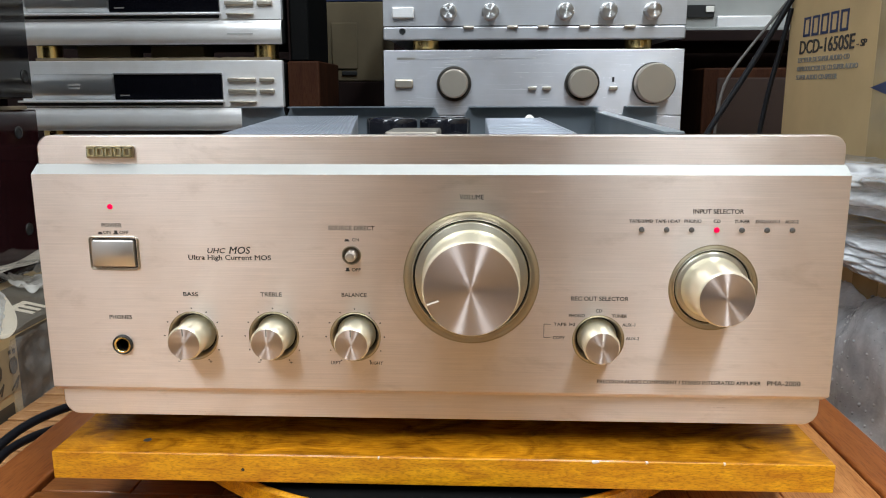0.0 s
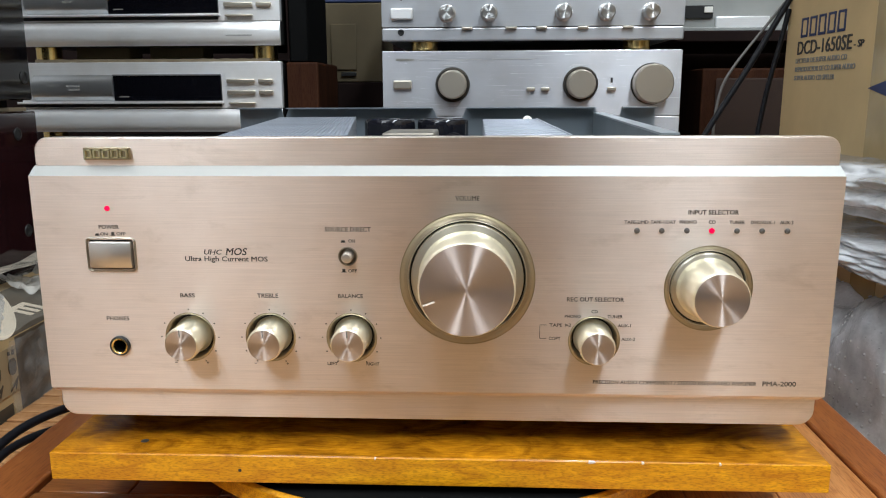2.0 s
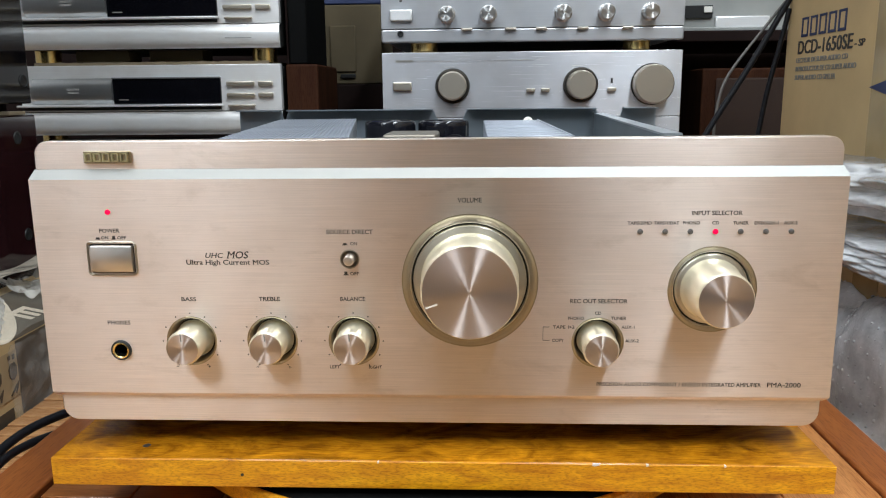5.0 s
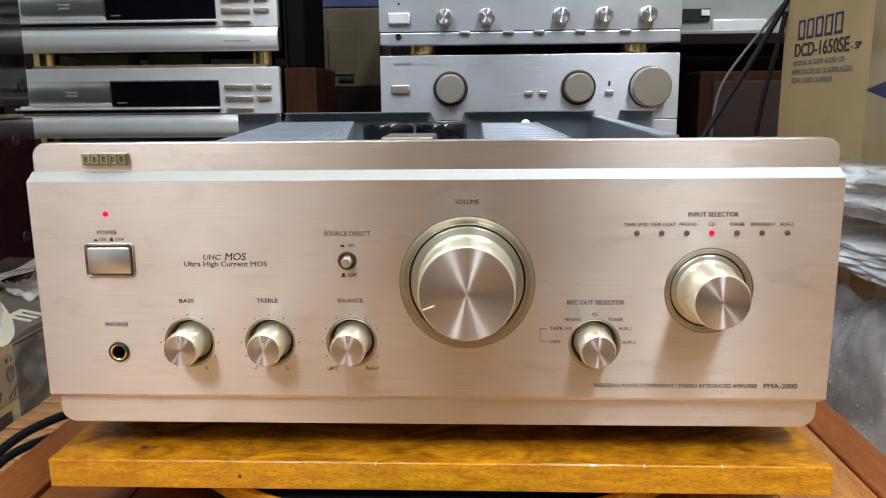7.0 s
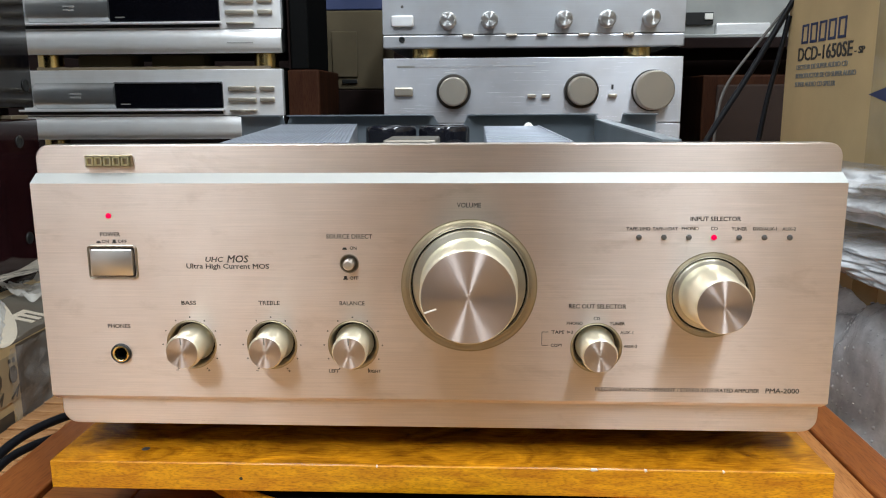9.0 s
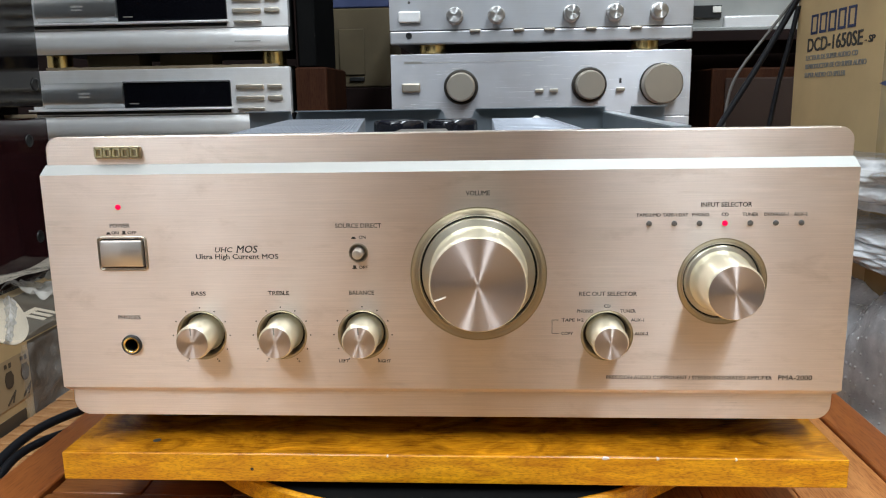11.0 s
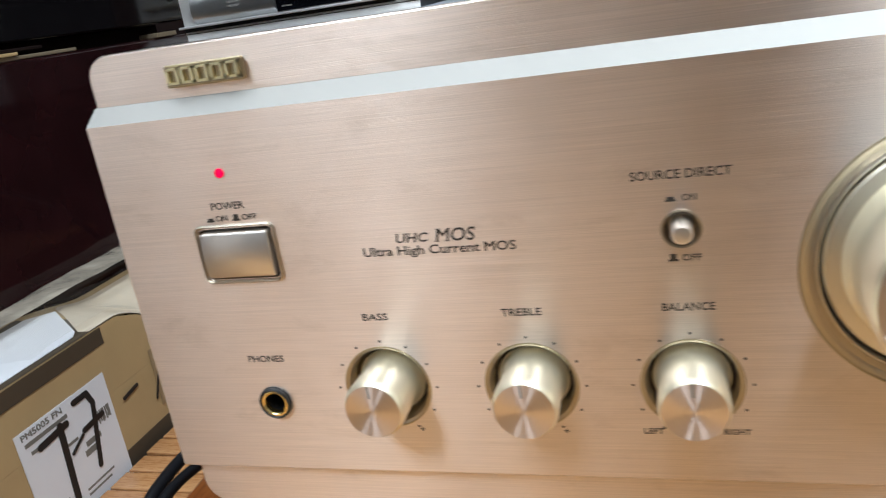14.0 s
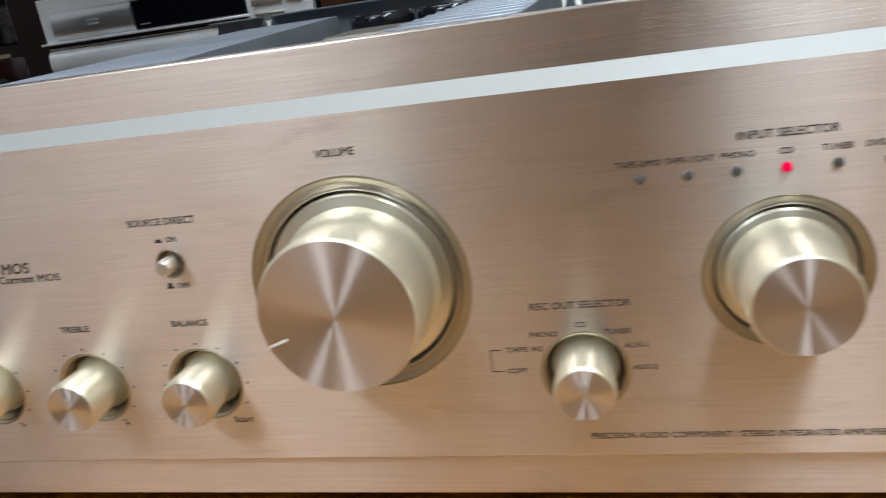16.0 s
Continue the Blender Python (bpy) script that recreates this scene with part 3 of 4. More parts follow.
sd = part("source_direct_button", lathe(((0, 0.006), (0.0029, 0.006), (0.0029, -0.0045), (0.0022, -0.0058), (0, -0.0061)), 40), button_metal, amp, "small round push button")
sd.location = (-0.0438, 0, 0.1052)
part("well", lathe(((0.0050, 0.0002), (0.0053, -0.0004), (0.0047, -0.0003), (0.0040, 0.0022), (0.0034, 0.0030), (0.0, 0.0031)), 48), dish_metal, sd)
jack = part("phone_socket", lathe(((0.0058, 0.0001), (0.0056, -0.0012), (0.0050, -0.0016), (0.0045, -0.0012), (0.0043, 0.0)), 48), black, amp, "black and gold headphone socket")
jack.location = (-0.1745, 0, 0.0530)
part("gold_ring", lathe(((0.0046, -0.0013), (0.0041, -0.0014), (0.0036, -0.0010), (0.0034, 0.0008)), 48), gold, jack)
part("bore", lathe(((0.0035, 0.0006), (0.0033, 0.0082), (0, 0.0082)), 32), matte_black, jack)
LENS = ((0.0015, 0.0001), (0.0014, -0.0005), (0.0008, -0.0009), (0, -0.0010))
pl = part("power_lamp", lathe(LENS, 24), led_red, amp, "lit red indicator lamp")
pl.location = (-0.175, 0, 0.1312)
off_lens = None
for i in range(7):
    lx = 0.1110 + 0.01305 * i
    if i == 3:
        o = part("indicator_lamp", lathe(LENS, 24), led_red, amp, "lit red indicator lamp")
    elif off_lens is None:
        o = part("indicator_lamp", lathe(LENS, 24), led_off, amp, "unlit smoked indicator lamp")
        off_lens = o
    else:
        o = new("indicator_lamp", off_lens.data)
        o.parent = amp
        tagged(o, "unlit smoked indicator lamp")
    o.location = (lx, 0, 0.1200)


def print_word(text, x, z, width, height, lean=0.0, serif=False):
    o = part("lettering", lettering(text, width, height, lean=lean, serif=serif), ink, amp)
    o.location = (x, -0.00006, z)


print_word("POWER", -0.1750, 0.1210, 0.0112, 0.0023)
print_word("ON", -0.1780, 0.1171, 0.0040, 0.0018)
print_word("OFF", -0.1685, 0.1171, 0.0050, 0.0018)
print_word("UHC", -0.1180, 0.1072, 0.0100, 0.0028, 0.2, True)
print_word("MOS", -0.1052, 0.1075, 0.0122, 0.0040, 0.2, True)
print_word("Ultra High Current MOS", -0.1110, 0.1030, 0.0460, 0.0036, serif=True)
print_word("SOURCE DIRECT", -0.0435, 0.1201, 0.0250, 0.0025)
print_word("ON", -0.0415, 0.1137, 0.0036, 0.0018)
print_word("OFF", -0.0415, 0.0971, 0.0048, 0.0018)
print_word("BASS", -0.1340, 0.0826, 0.0082, 0.0023)
print_word("TREBLE", -0.0890, 0.0828, 0.0118, 0.0023)
print_word("BALANCE", -0.0430, 0.0829, 0.0138, 0.0023)
print_word("PHONES", -0.1745, 0.0690, 0.0128, 0.0023)
print_word("LEFT", -0.0542, 0.0438, 0.0056, 0.0018)
print_word("RIGHT", -0.0315, 0.0438, 0.0072, 0.0018)
print_word("VOLUME", 0.0210, 0.1371, 0.0128, 0.0026)
print_word("INPUT SELECTOR", 0.1505, 0.1299, 0.0262, 0.0024)
print_word("TAPE-2/MD", 0.1105, 0.1246, 0.0126, 0.0018)
print_word("TAPE-1/DAT", 0.1245, 0.1246, 0.0132, 0.0018)
print_word("PHONO", 0.1375, 0.1247, 0.0088, 0.0018)
print_word("CD", 0.1500, 0.1247, 0.0036, 0.0018)
print_word("TUNER", 0.1630, 0.1246, 0.0080, 0.0018)
print_word("DVD/AUX-1", 0.1762, 0.1246, 0.0122, 0.0018)
print_word("AUX-2", 0.1886, 0.1246, 0.0070, 0.0018)
print_word("REC OUT SELECTOR", 0.0905, 0.0820, 0.0308, 0.0024)
print_word("PHONO", 0.0785, 0.0724, 0.0086, 0.0018)
print_word("CD", 0.0903, 0.0752, 0.0034, 0.0018)
print_word("TUNER", 0.1014, 0.0724, 0.0082, 0.0018)
print_word("TAPE 1", 0.0704, 0.0674, 0.0088, 0.0018)
print_word("2", 0.0771, 0.0674, 0.0014, 0.0018)
print_word("COPY", 0.0690, 0.0598, 0.0064, 0.0018)
print_word("AUX-1", 0.1066, 0.0674, 0.0070, 0.0018)
print_word("AUX-2", 0.1090, 0.0597, 0.0073, 0.0018)
print_word("PRECISION AUDIO COMPONENT / STEREO INTEGRATED AMPLIFIER", 0.1352, 0.0348, 0.0890, 0.0022)
print_word("PMA-2000", 0.1920, 0.0349, 0.0180, 0.0028)


def print_mark(name, bm):
    return part(name, bm, ink, amp)


for x, z in ((-0.1818, 0.1170), (-0.0462, 0.1137)):
    print_mark("button_in_mark", join(block(x - 0.0013, x + 0.0013, -0.0002, 0, z - 0.0009, z - 0.0004), block(x - 0.0009, x + 0.0009, -0.0002, 0, z - 0.0004, z + 0.0003)))
for x, z in ((-0.1730, 0.1170), (-0.0462, 0.0971)):
    print_mark("button_out_mark", join(block(x - 0.0013, x + 0.0013, -0.0002, 0, z - 0.0009, z - 0.0004), block(x - 0.0008, x + 0.0008, -0.0002, 0, z - 0.0004, z + 0.0011)))
print_mark("bracket", join(block(0.06068, 0.06092, -0.0002, 0, 0.0598, 0.0674), block(0.0608, 0.0644, -0.0002, 0, 0.0673, 0.06755), block(0.0608, 0.0644, -0.0002, 0, 0.05968, 0.0599)))
tri = bmesh.new()
tri.faces.new([tri.verts.new(p) for p in ((0.0752, -0.00015, 0.0667), (0.0764, -0.00015, 0.0674), (0.0752, -0.00015, 0.0681))])
print_mark("arrow_mark", tri)
dot = None
for x, z in ((-0.134, 0.0585), (-0.0885, 0.0588), (-0.043, 0.0590)):
    for a in range(-150, 151, 30):
        if dot is None:
            o = dot = print_mark("scale_dot", lathe(((0.00042, -0.0001), (0, -0.00012)), 12))
        else:
            o = new("scale_dot", dot.data)
            o.parent = amp
        o.location = (x + 0.0162 * math.sin(radians(a)), -0.0001, z + 0.0160 * math.cos(radians(a)))
for x in (-0.134, -0.0885):
    print_mark("minus_sign", block(x - 0.0098, x - 0.0084, -0.0002, 0, 0.04335, 0.04360))
    print_mark("plus_sign", join(block(x + 0.0083, x + 0.0097, -0.0002, 0, 0.04335, 0.04360), block(x + 0.00888, x + 0.00912, -0.00022, 0, 0.0428, 0.0442)))

# maker's badge: a plate with five plain raised gold frames
bd = part("badge", slab(rounded(-0.1868, -0.1612, 0.1572, 0.1638, 0.0007), 0.0026, 0.0046, 0.0003), badge_plate, amp, "bronze badge with plain raised gold shapes")
for i in range(5):
    a = -0.1858 + i * 0.0049
    w = 0.0042
    part("raised_shape", join(block(a, a + 0.0009, 0.0014, 0.0027, 0.1582, 0.1629), block(a + w - 0.0009, a + w, 0.0014, 0.0027, 0.1582, 0.1629),
                              block(a, a + w, 0.0014, 0.00265, 0.1622, 0.1629), block(a, a + w, 0.0014, 0.00265, 0.1582, 0.1589)), badge_gold, bd)

# chassis: open tray, side walls with flanges, notched rear wall
part("front_plate", block(-0.212, 0.212, 0.0145, 0.0165, 0.0105, 0.166), chassis_paint, amp)
part("bottom_plate", block(-0.217, 0.217, 0.0166, 0.457, 0.0135, 0.0155), chassis_paint, amp)
for sx in (-1, 1):
    part("side_wall", block(min(sx * 0.217, sx * 0.2155), max(sx * 0.217, sx * 0.2155), 0.0166, 0.457, 0.0155, 0.146), chassis_paint, amp)
    part("side_flange", block(min(sx * 0.2154, sx * 0.203), max(sx * 0.2154, sx * 0.203), 0.0166, 0.456, 0.1445, 0.146), chassis_paint, amp)
rear = [(-0.219, 0.0155), (0.219, 0.0155), (0.219, 0.175), (0.183, 0.175), (0.180, 0.160), (0.160, 0.160), (0.154, 0.175), (0.014, 0.175), (0.008, 0.162), (-0.017, 0.162), (-0.024, 0.175),
        (-0.184, 0.175), (-0.189, 0.160), (-0.192, 0.175), (-0.239, 0.175), (-0.239, 0.150), (-0.219, 0.145)]
part("rear_wall", slab(rear, 0.456, 0.4575), chassis_paint, amp)
for a, b in ((-0.184, -0.024), (0.014, 0.154), (0.183, 0.219), (-0.239, -0.192)):
    part("rear_flange", block(a, b, 0.443, 0.4558, 0.1742, 0.1754), chassis_paint, amp)


def heatsink(at, turn, width, length, fins, lengthwise):
    """A finned block; the fins stand along its length or across it."""
    hs = part("heatsink", block(0, width, 0, 0.003, 0.03, 0.1672), heat_alu, amp, "finned grey aluminium heatsink")
    hs.matrix_basis = pose(*at, 0, 0, 0, turn)
    # Crosswise fins: the shade between them is put into the core's dark colour.
    part("core", block(0.0005, width - 0.0005, 0.0042, length, 0.100, 0.1676 if lengthwise else 0.1640), heat_alu if lengthwise else heat_gap_shade, hs)
    step = (width - 0.0016) / (fins - 1) if lengthwise else (length - 0.008) / fins
    first = None
    for i in range(fins):
        if first is None:
            fin = block(0, 0.0016, 0.004, length, 0.03, 0.1682, 0.0003, 1) if lengthwise else block(0, width, 0, 0.0028, 0.03, 0.1682, 0.0005, 1)
            o = first = part("fin", fin, heat_alu, hs)
        else:
            o = new("fin", first.data)
            o.parent = hs
        o.location = (i * step, 0, 0) if lengthwise else (0, 0.006 + i * step, 0.0005 * (i % 4 == 1))
    return hs


heatsink((-0.124, 0.035), 8.0, 0.075, 0.332, 28, True)
hs = heatsink((0.0305, 0.03), 0.0, 0.0475, 0.264, 44, False)
part("edge_rail", block(0.0476, 0.0490, 0.002, 0.264, 0.14, 0.1688), edge_highlight, hs)
wall = part("partition", block(-0.0008, 0.0008, 0, 0.418, 0.016, 0.1682), chassis_paint, amp)
part("folded_edge", block(-0.0008, 0.010, 0, 0.418, 0.1683, 0.1695), edge_highlight, wall)
wall.matrix_basis = pose(0.1295, 0.035, 0, 0, 0, -3.2)
for x in (-0.063, -0.009):
    c = part("capacitor", lathe(((0, 0.05), (0.0245, 0.05), (0.025, 0.052), (0.0258, 0.1600), (0.0255, 0.1632), (0.0242, 0.1650), (0.0220, 0.1654), (0.0215, 0.1648), (0, 0.1648)), 48, "z"), gloss_black, amp, "large glossy black capacitor")
    c.location = (x, 0.385, 0)
part("transformer", join(block(-0.049, -0.007, 0.20, 0.26, 0.042, 0.1612, 0.002), block(-0.044, -0.012, 0.19, 0.27, 0.042, 0.155, 0.002)), transformer_tin, amp, "metal cased transformer")
part("circuit_board", block(-0.205, 0.205, 0.03, 0.44, 0.040, 0.0416), plain("circuit_green", (0.05, 0.09, 0.05), 0.5), amp)
tube("wire", [(-0.10, 0.16, 0.11), (-0.085, 0.20, 0.148), (-0.04, 0.24, 0.155), (0.01, 0.22, 0.150), (0.03, 0.18, 0.10)], 0.0022, rubber, parent=amp)
tube("wire", [(-0.09, 0.19, 0.12), (-0.095, 0.26, 0.152), (-0.105, 0.30, 0.150), (-0.100, 0.34, 0.10)], 0.0018, white_mark, parent=amp)
tube("wire", [(0.070, 0.40, 0.12), (0.073, 0.43, 0.160), (0.079, 0.435, 0.1685), (0.085, 0.43, 0.160), (0.090, 0.40, 0.12)], 0.0026, white_mark, parent=amp)
for pts in ([(-0.012, 0.22, 0.14), (0.0, 0.20, 0.166), (0.016, 0.17, 0.166), (0.026, 0.13, 0.14)], [(-0.014, 0.24, 0.14), (0.006, 0.24, 0.170), (0.020, 0.20, 0.164), (0.028, 0.19, 0.12)], [(-0.06, 0.23, 0.12), (-0.056, 0.21, 0.164), (-0.046, 0.19, 0.165), (-0.03, 0.17, 0.14)]):
    tube("wire", pts, 0.0013, rubber, parent=amp)
for x in (-0.175, 0.172):
    ft = part("foot", moved(lathe(((0, -0.0075), (0.021, -0.0075), (0.0225, -0.005), (0.0225, 0.009), (0.02, 0.0134), (0, 0.0134)), 40, "z"), x, 0.062, 0), black, amp, "round black rubber foot")
    back_foot = new("foot", ft.data)
    back_foot.parent, back_foot.location = amp, (0, 0.30, 0)

# ---- stack of two players on a rack ----
rack = thing("equipment_rack", "dark wooden equipment rack holding stacked players", "rack")
part("top_shelf", block(-0.78, -0.2905, 0.84, 1.26, 0.080, 0.104, 0.002), shelf_dark, rack)
for x in (-0.77, -0.303):
    part("side_panel", block(x - 0.012, x + 0.012, 0.85, 1.25, FLOOR, 0.080), shelf_dark, rack)


def bowed(x0, x1, z0, z1, edge, front):
    """A strip along x whose face bows forward, fullest at mid height."""
    bm = bmesh.new()
    ring = [(edge, z0)] + [(edge + (front - edge) * (1 - abs(2 * k / 10 - 1) ** 3.0), z0 + (z1 - z0) * (0.02 + 0.96 * k / 10)) for k in range(11)] + [(edge, z1)]
    ends = [[bm.verts.new((x, y, z)) for y, z in ring] for x in (x0, x1)]
    for k in range(len(ring) - 1):
        bm.faces.new((ends[0][k], ends[1][k], ends[1][k + 1], ends[0][k + 1]))
    for e in ends:
        bm.faces.new(e)
    bmesh.ops.recalc_face_normals(bm, faces=bm.faces[:])
    return smooth(bm, 50)


def disc_player():
    u = thing("disc_player", "silver champagne disc player with dark display, stacked on a rack", "disc player", group="stacked disc players")
    w = 0.434
    part("case", block(0.004, w - 0.004, 0.012, 0.31, 0.002, 0.110, 0.002), player_case, u)
    part("front_panel", slab(rounded(0, w, 0.038, 0.112, 0.001), 0.0, 0.0118, 0.0008), silver_warm, u)
    part("lower_strip", bowed(0, w, 0.0, 0.0370, 0.0, -0.007), silver_warm, u)
    part("strip_back", block(0.001, w - 0.001, 0.0003, 0.0118, 0.001, 0.0365), player_case, u)
    part("lip", block(-0.004, 0.338, -0.010, -0.0002, 0.0455, 0.0490, 0.001), silver_warm, u)
    # Black strip on the panel directly below the lip.
    part("under_lip_strip", block(0.0, 0.334, -0.0012, -0.0001, 0.0405, 0.0454), black, u)
    part("disc_tray", bowed(0.022, 0.1565, 0.0500, 0.0915, -0.0001, -0.009), silver_tray, u)
    part("tray_mark", join(block(0.083, 0.103, -0.0094, -0.0080, 0.0725, 0.0755), block(0.084, 0.102, -0.0094, -0.0080, 0.0670, 0.0700)), print_faint, u)
    part("display", slab(rounded(0.157, 0.3355, 0.0500, 0.0900, 0.001), -0.004, -0.0001, 0.001), display_black, u)
    part("display_frame", block(0.157, 0.3355, -0.0060, -0.0001, 0.0901, 0.0925, 0.0006), grey_case, u)
    part("display_text", block(0.166, 0.182, -0.0043, -0.0041, 0.056, 0.058), print_grey, u)
    for x0, x1, z in ((0.345, 0.391, 0.081), (0.397, 0.421, 0.081), (0.345, 0.391, 0.063), (0.397, 0.421, 0.063)):
        part("button", block(x0, x1, -0.006, -0.0001, z - 0.0035, z + 0.0035, 0.0015), knob_dull, u)
    part("long_button", block(0.347, 0.391, -0.008, -0.0001, 0.0445, 0.0475, 0.001), knob_dull, u)
    for x in (0.035, 0.40):
        part("foot", moved(lathe(((0, -0.0248), (0.018, -0.0248), (0.02, -0.022), (0.02, 0.0), (0, 0.0)), 32, "z"), x, 0.03, 0), gold, u, "round gold foot")
    return u


lower = disc_player()
lower.location = (-0.726, 0.86, 0.1290)
upper = copy_thing(lower, pose(-0.724, 0.86, 0.2662))
part("caption", block(0.347, 0.389, -0.0074, -0.0066, 0.0148, 0.0163), print_faint, upper)
sheet = thing("cardboard_sheet", "torn brown cardboard sheet lying on a player", "cardboard", (-0.70, 0.862, 0.2411))
bm = bmesh.new()
top, bot = [], []
for i in range(61):
    x, y = 0.0065 * i, 0.003 * noise.noise(Vector((i * 0.37, 1.5, 0)))
    top.append((bm.verts.new((x, y, 0.0048 + 0.0012 * noise.noise(Vector((i * 0.5, 0, 0))))), bm.verts.new((x, 0.24, 0.005))))
    bot.append((bm.verts.new((x, y, 0.0)), bm.verts.new((x, 0.24, 0.0))))
for i in range(60):
    bm.faces.new((top[i][0], top[i + 1][0], top[i + 1][1], top[i][1]))
    bm.faces.new((bot[i][0], bot[i + 1][0], top[i + 1][0], top[i][0]))
part("sheet", bm, sheet_card, sheet)
for x, y in ((-0.64, 0.885), (-0.52, 0.895)):
    tagged(part("cardboard_pad", block(x, x + 0.09, y, y + 0.05, 0.2480, 0.2655, 0.001), khaki), "folded tan cardboard packing pad", "cardboard")

# ---- stack of two amplifiers behind ----
stand = thing("equipment_stand", "dark wooden stand under stacked amplifiers", "stand")
part("top_shelf", block(-0.15, 0.36, 0.74, 1.15, 0.060, 0.085, 0.002), shelf_dark, stand)
for x in (-0.14, 0.35):
    part("side_panel", block(x - 0.012, x + 0.012, 0.75, 1.14, FLOOR, 0.060), shelf_dark, stand)


def shop_knob(u, x, z, r, face, out, material=None):
    k = part("knob", lathe(((r, 0.0), (r + 0.001, -0.001), (r - 0.002, -0.0016), (face + 0.002, -0.0018), (face + 0.001, -0.003), (face + 0.001, -out + 0.003), (face - 0.001, -out), (0, -out)), 48), knob_dull, u)
    k.location = (x, 0, z)
    # Dark ring modelled in place of the shadow round the knob.
    part("collar", lathe(((r + 0.0012, -0.0002), (r + 0.0012, -0.0030), (r - 0.0005, -0.0034), (face + 0.0006, -0.0022)), 48), shadow_ring_tone, k, "dark ring standing in for the knob's shadow")


low = thing("stacked_amplifier", "silver amplifier with three round knobs, stacked under another", "amplifier", (-0.114, 0.75, 0.25))
part("case", block(0.004, 0.430, 0.012, 0.38, -0.140, -0.003, 0.002), grey_case, low)
part("front_panel", slab(rounded(0, 0.434, -0.0935, 0.0, 0.001), 0, 0.0118, 0.0006), silver_pale, low)
part("lower_strip", slab(rounded(0, 0.434, -0.142, -0.0945, 0.001), 0, 0.0118, 0.0006), silver_pale, low)
shop_knob(low, 0.103, -0.048, 0.0240, 0.0195, 0.020)
shop_knob(low, 0.289, -0.048, 0.0240, 0.0195, 0.020)
shop_knob(low, 0.391, -0.048, 0.0285, 0.0270, 0.024)
part("power_button", block(0.016, 0.043, -0.006, -0.0001, -0.0545, -0.0415, 0.002), knob_dull, low)
for x in (0.217, 0.238, 0.334):
    part("button", block(x - 0.006, x + 0.006, -0.006, -0.0001, -0.0575, -0.0525, 0.001), knob_dull, low)
part("lamp_slot", block(0.3325, 0.3355, -0.0005, -0.0001, -0.046, -0.039), black, low)
part("maker_mark", block(0.020, 0.046, -0.0004, -0.0001, -0.0135, -0.0105), print_grey, low)
part("caption", block(0.050, 0.145, -0.0004, -0.0001, -0.0127, -0.0121), print_faint, low)
part("caption", block(0.160, 0.222, -0.0004, -0.0001, -0.0122, -0.0112), print_faint, low)
for x in (0.098, 0.284, 0.384):
    part("caption", block(x - 0.008, x + 0.008, -0.0004, -0.0001, -0.0212, -0.0204), print_faint, low)
for x in (0.05, 0.385):
    part("foot", moved(lathe(((0, -0.1648), (0.02, -0.1648), (0.02, -0.140), (0, -0.140)), 32, "z"), x, 0.04, 0), black, low)

upp = thing("stacked_amplifier", "silver amplifier with a row of five small knobs", "amplifier", (-0.114, 0.75, 0.264))
part("case", block(0.004, 0.430, 0.012, 0.38, 0.002, 0.150, 0.002), grey_case, upp)
part("front_panel", slab(rounded(0, 0.434, 0.0195, 0.152, 0.001), 0, 0.0118, 0.0006), silver, upp)
part("lower_strip", slab(rounded(0, 0.434, 0.0, 0.0185, 0.003), -0.001, 0.0118, 0.002), silver, upp)
for x in (0.095, 0.155, 0.262, 0.323, 0.385):
    k = part("knob", lathe(((0.0125, 0), (0.0125, -0.001), (0.0112, -0.002), (0.0108, -0.016), (0.0095, -0.0175), (0, -0.0178)), 40), knob_steel, upp)
    k.location = (x, 0, 0.0385)
part("power_button", block(0.0135, 0.0455, -0.007, -0.0001, 0.0300, 0.0460, 0.002), silver_warm, upp)
for x in (0.124, 0.187, 0.231, 0.290, 0.354):
    part("tab", block(x - 0.008, x + 0.008, -0.007, -0.0011, 0.0155, 0.0190, 0.001), knob_dull, upp)
part("phone_socket", moved(lathe(((0.0045, -0.0011), (0.0042, -0.003), (0.0028, -0.003), (0.0026, -0.0012), (0, -0.0012)), 24), 0.028, 0, 0.0125), black, upp)
part("lamp", moved(lathe(((0.002, -0.0001), (0, -0.001)), 16), 0.029, 0, 0.0585), led_off, upp)
for x in (0.06, 0.375):
    part("foot", moved(lathe(((0, -0.0138), (0.019, -0.0138), (0.02, -0.011), (0.02, 0.002), (0, 0.002)), 32, "z"), x, 0.04, 0), gold, upp, "round gold foot")

# ---- glossy cabinets beside, with reflecting sides ----
gl = thing("loudspeaker_cabinet", "dark cherry loudspeaker cabinet with mirror-gloss lacquer", "loudspeaker")
part("cabinet", block(-0.94, -0.5425, -0.28, 0.577, FLOOR, 0.170, 0.002), cherry, gl)
gu = thing("loudspeaker_cabinet", "glossy black loudspeaker cabinet standing on another", "loudspeaker")
part("cabinet", block(-0.94, -0.5445, -0.28, 0.577, 0.184, 0.72, 0.002), piano, gu)
for y, z, host in ((0.562, 0.212, gu), (0.532, 0.143, gl), (0.532, 0.022, gl)):
    bm = lathe(((0, 0), (0.008, 0), (0.0075, -0.001), (0.005, -0.0012), (0.004, -0.0004), (0, -0.0004)), 32)
    part("stud", moved(bm, -0.5422 if host is gl else -0.5442, y, z, rz=90), black, host)
tagged(part("spacer_board", block(-0.93, -0.575, -0.27, 0.57, 0.1705, 0.1837), shelf_dark), "dark spacer board between two cabinets", "board")
